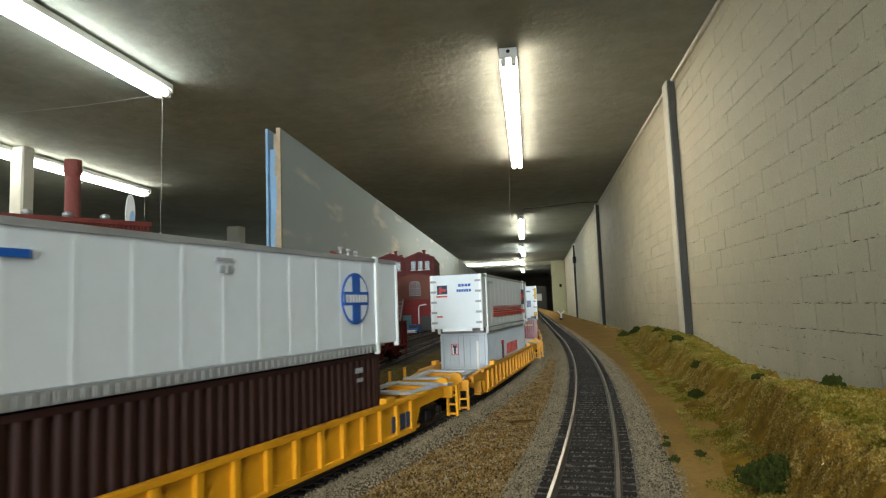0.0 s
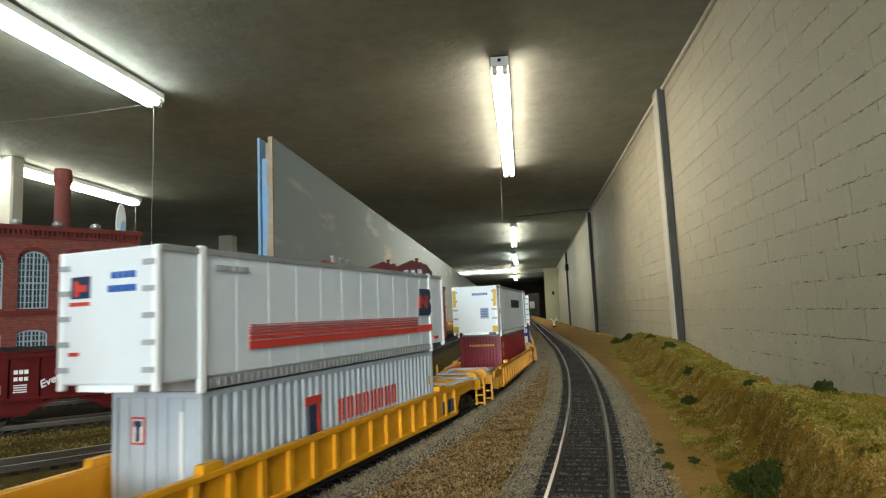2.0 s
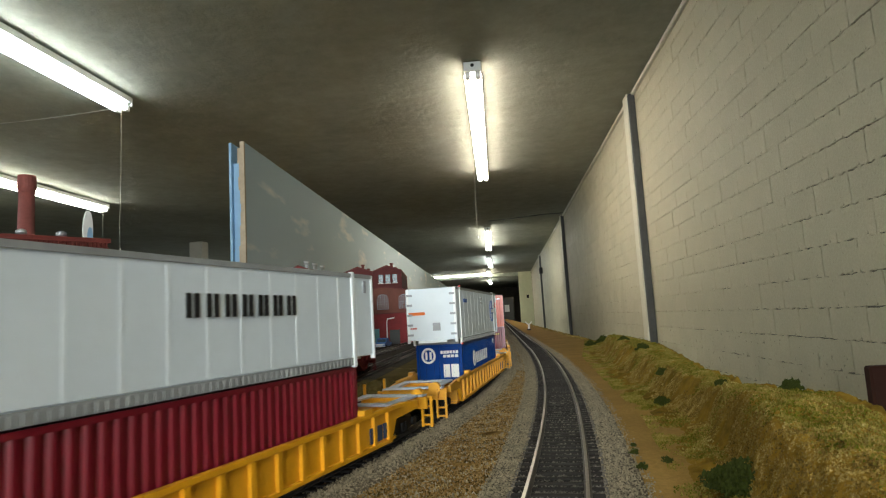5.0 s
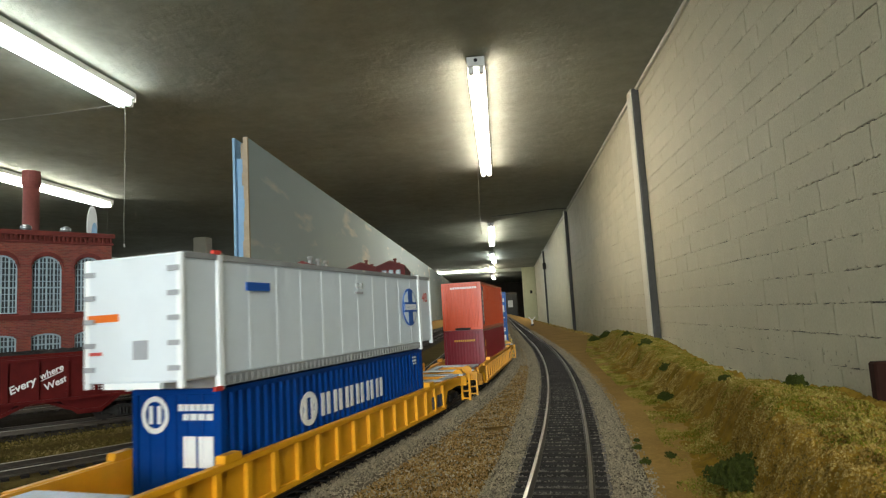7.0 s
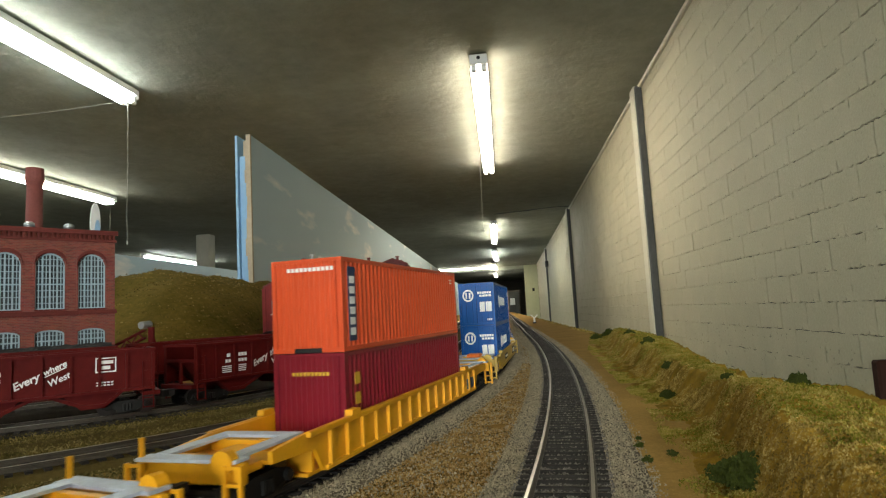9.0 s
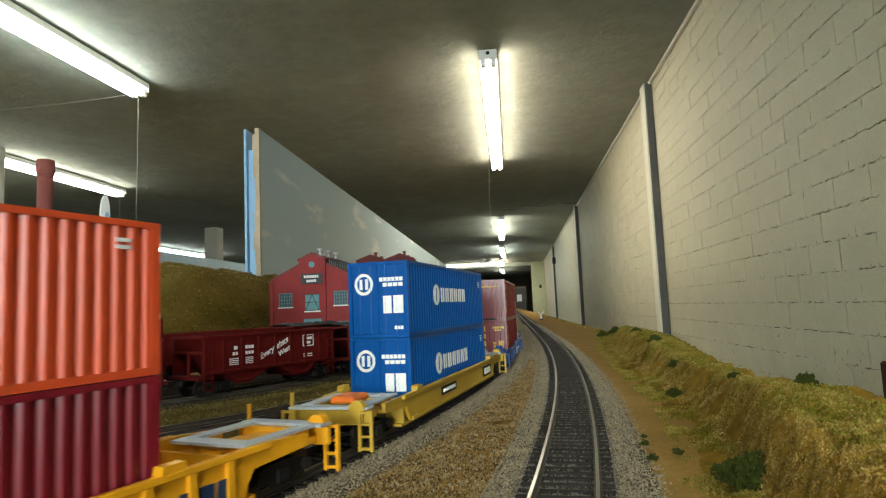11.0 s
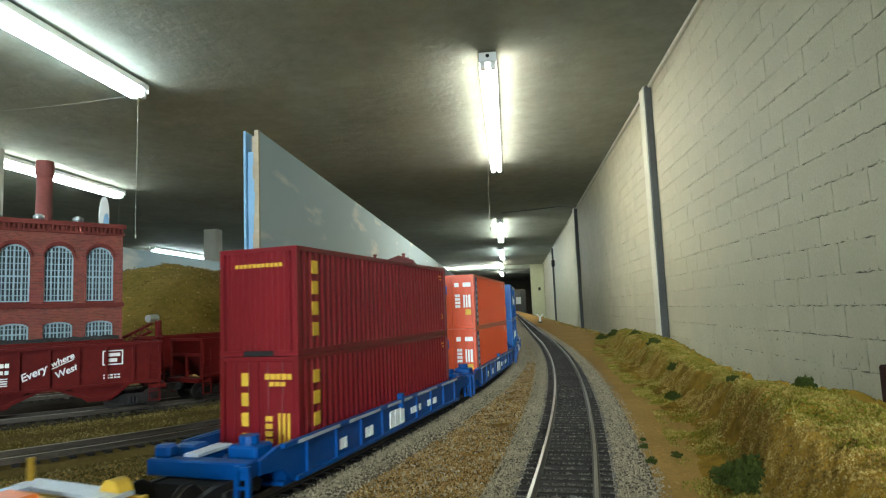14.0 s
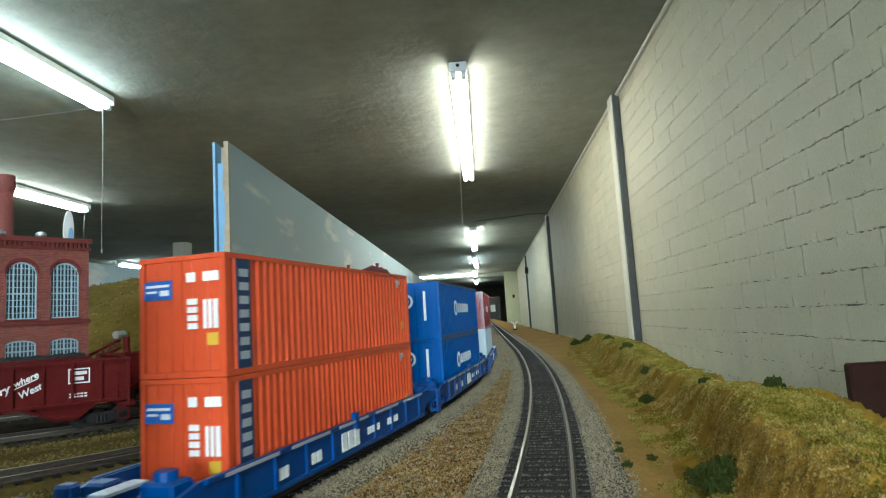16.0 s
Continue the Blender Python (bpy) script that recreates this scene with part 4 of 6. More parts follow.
def square_window(parent, x0, x1, z0, z1, y, nv, nh, frame=None, name="window"):
    frame = frame or M_WINFRAME
    w = empty(name)
    w.parent = parent
    bm = bmesh.new()
    t = 0.0009
    for q in ((x0, x1, z0, z0 + t), (x0, x1, z1 - t, z1), (x0, x0 + t, z0 + t, z1 - t), (x1 - t, x1, z0 + t, z1 - t)):
        box(bm, q[0], q[1], y - 0.0012, y, q[2], q[3])
    for i in range(1, nv):
        u = x0 + (x1 - x0) * i / nv
        box(bm, u - 0.0004, u + 0.0004, y - 0.0008, y, z0 + t, z1 - t)
    for i in range(1, nh):
        z = z0 + (z1 - z0) * i / nh
        box(bm, x0 + t, x1 - t, y - 0.0007, y, z - 0.0004, z + 0.0004)
    part("window_frame", bm, frame, w)
    part("pane", boxes((x0 + 0.0002, x1 - 0.0002, y - 0.0002, y + 0.0005, z0 + 0.0002, z1 - 0.0002)), M_GLASS, w)
    part("window_sill", boxes((x0 - 0.0015, x1 + 0.0015, y - 0.003, y, z0 - 0.002, z0 - 0.0002)), M_LETTER, w)


def bars_of(bm, x0, x1, z0, z1, n, y0, y1, gap=0.25, rng=None):
    w = (x1 - x0) / n
    for i in range(n):
        k = 0 if rng is None else rng.uniform(0, 0.25) * (z1 - z0)
        box(bm, x0 + i * w, x0 + (i + 1 - gap) * w, y0, y1, z0 + k * 0.3, z1 - k * 0.3)


def steel_works():
    b = tagged(empty("steel_works", pose(-0.353, 1.03, 0, 0, 0, -1)), "red steel works with gabled front, teal doors and roof vents", "building")
    w, eave = 0.076, 0.115
    fr = bmesh.new()
    prism(fr, [(-w, 0), (w, 0), (w, eave), (0.022, 0.141), (-0.022, 0.141), (-w, eave)], "y", 0, 0.004)
    part("front_wall", fr, M_REDWALL, b)
    tw = bmesh.new()
    prism(tw, [(-0.024, 0), (0.024, 0), (0.024, 0.1485), (0, 0.159), (-0.024, 0.1485)], "y", -0.004, 0.012)
    part("tower", tw, M_REDWALL, b)
    cp = bmesh.new()
    prism(cp, [(-0.0255, 0.148), (0, 0.1592), (0.0255, 0.148), (0.0255, 0.1505), (0, 0.1618), (-0.0255, 0.1505)], "y", -0.0055, 0.013)
    part("coping", cp, M_REDDARK, b)
    for s in (-1, 1):
        cp = bmesh.new()
        prism(cp, [(s * w * 1.02, eave - 0.001), (s * 0.0245, 0.1402), (s * 0.0245, 0.1428), (s * w * 1.02, eave + 0.0016)], "y", -0.0015, 0.006)
        part("gable_coping", cp, M_REDDARK, b)
        part("pilaster", boxes((s * w - 0.003, s * w + 0.003, -0.0022, 0, 0, eave - 0.002)), M_REDWALL, b)
        square_window(b, s * 0.050 - 0.012, s * 0.050 + 0.012, 0.068, 0.092, -0.0004, 5, 4, M_TEAL)
        square_window(b, s * 0.050 - 0.012, s * 0.050 + 0.012, 0.020, 0.040, -0.0004, 5, 4, M_TEAL)
    for x in (-w, w - 0.004):
        part("side_wall", boxes((x, x + 0.004, 0.004, 0.15, 0, eave)), M_REDWALL, b)
    part("rear_wall", boxes((-w + 0.004, w - 0.004, 0.146, 0.15, 0, eave)), M_REDWALL, b)
    for s in (-1, 1):
        rf = bmesh.new()
        prism(rf, [(s * w * 1.02, eave - 0.003), (s * 0.024, 0.137), (s * 0.024, 0.1395), (s * w * 1.02, eave)], "y", 0.006, 0.15)
        part("roof", rf, M_REDDARK, b)
    part("clerestory", boxes((-0.024, 0.024, 0.014, 0.145, 0.135, 0.150)), M_ROOFGREY, b, "dark glazed roof monitor")
    rf = bmesh.new()
    prism(rf, [(-0.027, 0.150), (0.027, 0.150), (0, 0.1605)], "y", 0.014, 0.145)
    part("monitor_roof", rf, M_REDDARK, b)
    for k in range(11):
        part("mullion", boxes((0.0238, 0.0248, 0.018 + k * 0.011, 0.020 + k * 0.011, 0.136, 0.1495)), M_WINFRAME, b)
    for k in range(3):
        y = 0.03 + 0.045 * k
        bm = bmesh.new()
        rod(bm, (0.004, y, 0.155), (0.004, y, 0.1660), 0.0036, 12)
        rod(bm, (0.004, y, 0.1660), (0.004, y, 0.1715), 0.0056, 12, 0.0046)
        part("roof_vent", bm, M_STEEL, b, "", True)
    rd = bmesh.new()
    rod(rd, (0, -0.0062, 0.140), (0, -0.004, 0.140), 0.0052, 16)
    part("round_window", rd, M_TEAL, b)
    part("door", boxes((-0.0125, 0.0125, -0.0055, -0.004, 0.060, 0.089), bevel=0.0004), M_TEAL, b, "teal boarded loading door")
    part("door", boxes((-0.016, 0.016, -0.0055, -0.004, 0.0, 0.046), bevel=0.0004), M_TEAL, b, "teal boarded ground-floor door")
    bm = bmesh.new()
    for a, e in (((-0.012, 0.061), (0, 0.088)), ((0, 0.088), (0.012, 0.061))):
        rod(bm, (a[0], -0.006, a[1]), (e[0], -0.006, e[1]), 0.0006, 4)
    for q in ((-0.0125, 0.0125, 0.060, 0.0615), (-0.0125, 0.0125, 0.0875, 0.089), (-0.0125, 0.0125, 0.074, 0.0752)):
        box(bm, q[0], q[1], -0.0064, -0.0056, q[2], q[3])
    part("door_brace", bm, M_SIGN, b)
    part("sill", boxes((-0.014, 0.014, -0.008, -0.004, 0.0575, 0.0598)), M_LETTER, b)
    sg = part("sign", boxes((-0.0190, 0.0190, -0.0068, -0.0042, 0.1065, 0.1245), bevel=0.0003), M_SIGN, b, "dark sign board with two white lines")
    bm = bmesh.new()
    bars_of(bm, -0.0135, 0.0135, 0.1168, 0.1212, 7, -0.0074, -0.0069, 0.22)
    bars_of(bm, -0.009, 0.009, 0.1092, 0.1136, 5, -0.0074, -0.0069, 0.22)
    part("lettering", bm, M_LETTER, sg)

    # farther mill with two gables
    m = tagged(empty("gabled_mill", pose(-0.373, 1.72, 0, 0, 0, 6)), "dark red mill with two gables and small roof vents", "building")
    for x in (-0.042, 0.042):
        bm = bmesh.new()
        prism(bm, [(x - 0.0415, 0), (x + 0.0415, 0), (x + 0.0415, 0.200), (x, 0.2145), (x - 0.0415, 0.200)], "y", 0, 0.3)
        part("gable_block", bm, M_MILL, m)
        for s in (-1, 1):
            rf = bmesh.new()
            prism(rf, [(x + s * 0.0425, 0.1992), (x, 0.2148), (x, 0.2178), (x + s * 0.0425, 0.2022)], "y", -0.003, 0.302)
            part("roof", rf, M_REDDARK, m)
        for u in (x - 0.018, x + 0.002, x + 0.022):
            square_window(m, u - 0.0065, u + 0.0065, 0.166, 0.190, -0.0004, 2, 3, M_TEAL)
            square_window(m, u - 0.0065, u + 0.0065, 0.118, 0.142, -0.0004, 2, 3, M_TEAL)
            square_window(m, u - 0.0065, u + 0.0065, 0.070, 0.094, -0.0004, 2, 3, M_TEAL)
        for yv in (0.03, 0.17):
            bm = bmesh.new()
            rod(bm, (x + 0.012, yv, 0.208), (x + 0.012, yv, 0.222), 0.004, 10)
            rod(bm, (x + 0.012, yv, 0.222), (x + 0.012, yv, 0.2255), 0.0065, 10, 0.005)
            part("roof_vent", bm, M_REDDARK, m, "", True)
    a = tagged(empty("office", pose(-0.30, 1.47, 0, 0, 0, 8)), "small brown-red brick office with an arched window", "building")
    bm = bmesh.new()
    prism(bm, [(-0.052, 0), (0.095, 0), (0.095, 0.122), (0.06, 0.130), (0.035, 0.134), (0.02, 0.138), (-0.005, 0.138), (-0.02, 0.134), (-0.052, 0.124)], "y", 0, 0.14)
    part("block", bm, M_OFFICE, a)
    cp = bmesh.new()
    prism(cp, [(-0.054, 0.1235), (-0.02, 0.1338), (-0.005, 0.1378), (0.02, 0.1378), (0.035, 0.1338), (0.06, 0.1298), (0.097, 0.1215), (0.097, 0.1245), (0.06, 0.1328), (0.035, 0.1368), (0.02, 0.1408), (-0.005, 0.1408), (-0.02, 0.1368), (-0.054, 0.1265)], "y", -0.003, 0.142)
    part("coping", cp, M_REDDARK, a)
    arch_window(a, 0.004, 0.086, 0.122, 0.0135, 0.010, -0.001, 6, 6)
    arch_window(a, 0.055, 0.086, 0.120, 0.0120, 0.009, -0.001, 6, 6)
    part("annex", boxes((-0.075, 0.095, -0.05, -0.004, 0, 0.074)), M_REDWALL, a)
    part("annex_roof", boxes((-0.078, 0.098, -0.053, -0.004, 0.074, 0.0765)), M_REDDARK, a)
    part("door", boxes((-0.024, -0.004, -0.0516, -0.0502, 0, 0.040)), M_TEAL, a)
    part("door", boxes((0.020, 0.044, -0.0516, -0.0502, 0, 0.036)), M_SIGN, a)
    square_window(a, -0.062, -0.040, 0.020, 0.042, -0.0504, 3, 3)
    bm = bmesh.new()
    wire(bm, [(0.016, -0.085, 0), (0.016, -0.085, 0.055), (0.018, -0.085, 0.062), (0.034, -0.085, 0.064)], 0.0015)
    tagged(part("yard_pole", bm, M_LETTER), "thin white pole by the office", "pole").matrix_basis = pose(-0.30, 1.47, 0, 0, 0, 8)
    # outside stair against the works
    d = tagged(empty("stair", pose(-0.262, 1.125, 0, 0, 0, 90)), "grey iron outside stair against the steel works", "stair")
    for k in range(9):
        part("step", boxes((-0.03 + k * 0.006, -0.023 + k * 0.006, -0.006, 0.006, 0.008 + k * 0.0075, 0.0092 + k * 0.0075)), M_GREYRAIL, d)
    for yv in (-0.0066, 0.0060):
        bm = bmesh.new()
        prism(bm, [(-0.034, 0.0), (-0.026, 0.0), (0.028, 0.068), (0.028, 0.074), (0.024, 0.074)], "y", yv, yv + 0.0006)
        part("stringer", bm, M_GREYRAIL, d)
    for px in (-0.022, 0.024):
        part("post", boxes((px, px + 0.0015, 0.0066, 0.0078, 0.0 if px < 0 else 0.06, 0.030 if px < 0 else 0.092)), M_LETTER, d)


def pickup():
    p = tagged(empty("pickup_truck", pose(-0.262, 1.29, 0.0, 0, 0, -6)), "small blue model pickup truck parked by the works", "truck")
    part("body", boxes((-0.0115, 0.0115, -0.026, 0.026, 0.004, 0.0125), bevel=0.0018), M_TRUCKBLUE, p)
    bm = bmesh.new()
    prism(bm, [(-0.014, 0.0125), (0.010, 0.0125), (0.006, 0.0215), (-0.009, 0.0215)], "x", -0.0105, 0.0105)
    part("cab", bm, M_TRUCKBLUE, p)
    part("windscreen", boxes((-0.009, 0.009, -0.0135, -0.0115, 0.0135, 0.0195)), M_GLASS, p)
    part("bumper", boxes((-0.0115, 0.0115, -0.0275, -0.0262, 0.0045, 0.0065)), M_STEEL, p)
    part("grille", boxes((-0.0075, 0.0075, -0.0268, -0.0262, 0.0072, 0.0105)), M_LETTER, p)
    for x in (-0.0095, 0.0095):
        part("headlight", boxes((x - 0.0013, x + 0.0013, -0.0268, -0.0262, 0.008, 0.0105)), M_LETTER, p)
        for y in (-0.016, 0.016):
            bm = bmesh.new()
            rod(bm, (x - 0.002, y, 0.0042), (x + 0.002, y, 0.0042), 0.0042, 12)
            part("wheel", bm, M_BLACK, p)


# ---- railway cars ----
def bogie(parent, x, z=0.0):
    bm = bmesh.new()
    for s in (-1, 1):
        y = s * 0.0105
        prism(bm, [(x - 0.0135, z + 0.0042), (x - 0.006, z + 0.0030), (x - 0.004, z + 0.0016), (x + 0.004, z + 0.0016), (x + 0.006, z + 0.0030), (x + 0.0135, z + 0.0042),
                   (x + 0.012, z + 0.0066), (x + 0.005, z + 0.0080), (x - 0.005, z + 0.0080), (x - 0.012, z + 0.0066)], "y", y - 0.0009, y + 0.0009)
        for k in (-0.0018, 0, 0.0018):
            rod(bm, (x + k, y + s * 0.0012, z + 0.0026), (x + k, y + s * 0.0012, z + 0.0062), 0.0008, 6)
        for k in (-0.0102, 0.0102):
            rod(bm, (x + k, y, z + 0.0050), (x + k, y + s * 0.0022, z + 0.0050), 0.0018, 8)
    box(bm, x - 0.0025, x + 0.0025, -0.0105, 0.0105, z + 0.0040, z + 0.0075)
    t = part("bogie", bm, M_BLACK, parent)
    for k in (-0.0102, 0.0102):
        wb = bmesh.new()
        rod(wb, (x + k, -0.0098, z + 0.0050), (x + k, 0.0098, z + 0.0050), 0.001, 8)
        for s in (-1, 1):
            rod(wb, (x + k, s * 0.0070, z + 0.0050), (x + k, s * 0.0086, z + 0.0050), 0.0050, 18)
            rod(wb, (x + k, s * 0.0070, z + 0.0050), (x + k, s * 0.0074, z + 0.0050), 0.0055, 18)
        part("wheelset", wb, M_WHEEL, t)
    return t


def coupler(parent, x, s):
    bm = boxes((min(x, x + s * 0.009), max(x, x + s * 0.009), -0.0011, 0.0011, 0.0078, 0.0102))
    box(bm, min(x + s * 0.007, x + s * 0.011), max(x + s * 0.007, x + s * 0.011), -0.0024, 0.0018, 0.0070, 0.0110)
    part("coupler", bm, M_BLACK, parent)


def ladder(parent, x, y, z0, z1, w, material, n=3):
    """Two stiles and n rungs, in the plane across the car."""
    bm = boxes((x - 0.0006, x + 0.0006, y - w / 2, y - w / 2 + 0.0011, z0, z1), (x - 0.0006, x + 0.0006, y + w / 2 - 0.0011, y + w / 2, z0, z1))
    for i in range(n):
        z = z0 + 0.0006 + (z1 - z0 - 0.0016) * i / max(1, n - 1)
        box(bm, x - 0.0004, x + 0.0004, y - w / 2 + 0.0011, y + w / 2 - 0.0011, z, z + 0.0008)
    part("ladder", bm, material, parent)


def well_car(material, label, ribs=True, half=0.131, well=0.0985, orange=False):
    """Stand-alone double-stack well car; x forward, rail top at z = 0."""
    c = tagged(empty("well_car"), label, "railway car", "cars of the train")
    top, low = (0.0160, 0.0030) if ribs else (0.0150, 0.0040)
    for s in (-1, 1):
        y = s * 0.0161
        bm = bmesh.new()
        prism(bm, [(-half + 0.012, 0.0115), (-well + 0.002, 0.0105), (-well + 0.007, low), (well - 0.007, low), (well - 0.002, 0.0105), (half - 0.012, 0.0115),
                   (half - 0.012, 0.0148), (well + 0.004, top), (-well - 0.004, top), (-half + 0.012, 0.0148)], "y", y - 0.0007, y + 0.0007)
        side = part("side_sill", bm, material, c)
        fl = boxes((-well - 0.003, well + 0.003, min(y, y + s * 0.0021), max(y, y + s * 0.0021), top - 0.0013, top + 0.0003), (-well + 0.008, well - 0.008, min(y, y + s * 0.0016), max(y, y + s * 0.0016), low - 0.0002, low + 0.0014), bevel=0.0002)
        part("flange", fl, material, side)
        if ribs:
            nr = 16
            for i in range(nr):
                x = -well + 0.011 + (2 * well - 0.022) * i / (nr - 1)
                rb = bmesh.new()
                prism(rb, [(x - 0.0010, low + 0.001), (x + 0.0010, low + 0.001), (x + 0.0010, top - 0.001), (x - 0.0010, top - 0.001)], "y", min(y, y + s * 0.0019), max(y, y + s * 0.0019))
                part("rib", rb, material, side)
        for x in (-0.0705, 0.0705):
            kb = bmesh.new()
            prism(kb, [(x - 0.0034, top + 0.0002), (x + 0.0034, top + 0.0002), (x + 0.0030, top + 0.0021), (x - 0.0030, top + 0.0021)], "y", min(y, y + s * 0.002) - 0.0008, max(y, y + s * 0.002))
            part("guide", kb, material, side)
        # car name and number as plain blocks
        bm = bmesh.new()
        yy = y + s * 0.0024
        if ribs:
            for k in range(3):
                x = 0.022 * -s - 0.0 - 0.066 + k * 0.0055
                box(bm, x, x + 0.0042, min(y + s * 0.0008, yy - s * 0.0012), max(y + s * 0.0008, yy - s * 0.0012), 0.0052, 0.0108)
            part("lettering", bm, M_NAVY, side)
        else:
            for x0, x1, n, z0, z1 in ((-0.072, -0.050, 3, 0.0060, 0.0120), (0.010, 0.036, 9, 0.0075, 0.0115)):
                pn = part("name_panel", boxes((x0, x1, min(y, y + s * 0.0009), max(y, y + s * 0.0009), z0, z1)), M_BLACK, side)
                bm = bmesh.new()
                bars_of(bm, x0 + 0.0025, x1 - 0.0020, z0 + 0.0012, z1 - 0.0012, n, min(y + s * 0.0009, y + s * 0.0012), max(y + s * 0.0009, y + s * 0.0012), 0.3)
                lt = part("lettering", bm, M_LETTER, c)
    part("well_floor", boxes((-well, well, -0.0152, 0.0152, 0.0026, 0.0036)), material, c)
    for s in (-1, 1):
        sx = lambda a, b: (min(s * a, s * b), max(s * a, s * b))
        part("bulkhead", boxes((*sx(well - 0.004, well - 0.0025), -0.0152, 0.0152, 0.0036, 0.0135)), material, c)
        dk = boxes((*sx(well - 0.002, half - 0.014), -0.0152, 0.0152, 0.0108, 0.0120), (*sx(half - 0.014, half), -0.0125, 0.0125, 0.0100, 0.0122),
                   (*sx(well, half - 0.002), -0.004, 0.004, 0.0085, 0.0138), bevel=0.0003)
        part("end_platform", dk, material, c)
        part("end_sill", boxes((*sx(half - 0.002, half), -0.0165, 0.0165, 0.0092, 0.0145), bevel=0.0003), material, c)
        wk = boxes((*sx(well - 0.001, well + 0.0045), -0.0135, 0.0135, 0.0150, 0.0158), (*sx(well + 0.0045, half - 0.004), -0.0135, -0.0090, 0.0150, 0.0158),
                   (*sx(well + 0.0045, half - 0.004), 0.0090, 0.0135, 0.0150, 0.0158), (*sx(half - 0.004, half + 0.0015), -0.0155, 0.0155, 0.0148, 0.0156))
        part("walkway", wk, M_WALKWAY, c, "grey open walkway grating")
        for x in (well + 0.006, half - 0.008):
            part("bracket", boxes((*sx(x, x + 0.002), -0.0125, 0.0125, 0.0120, 0.0150)), material, c)
        if orange:
            part("block", boxes((*sx(well + 0.008, well + 0.022), -0.005, 0.005, 0.0150, 0.0175), bevel=0.0008), M_ORANGEBIT, c, "orange block on the end platform")
        for y in (-0.0150, 0.0150):
            ladder(c, s * (half + 0.0022), y, 0.0008, 0.0146, 0.0055, material, 4)
        hb = bmesh.new()
        rod(hb, (s * (half - 0.001), 0.0115, 0.0150), (s * (half + 0.0022), 0.0115, 0.0150), 0.0030, 16)
        box(hb, *sx(half - 0.001, half + 0.001), 0.0095, 0.0135, 0.0105, 0.0150)
        part("brake_housing", hb, material, c)
        part("grab_post", boxes((*sx(half - 0.001, half), -0.0156, -0.0145, 0.0145, 0.0205)), material, c)
        bogie(c, s * (half - 0.017))
        coupler(c, s * (half + 0.001), s)
    return c


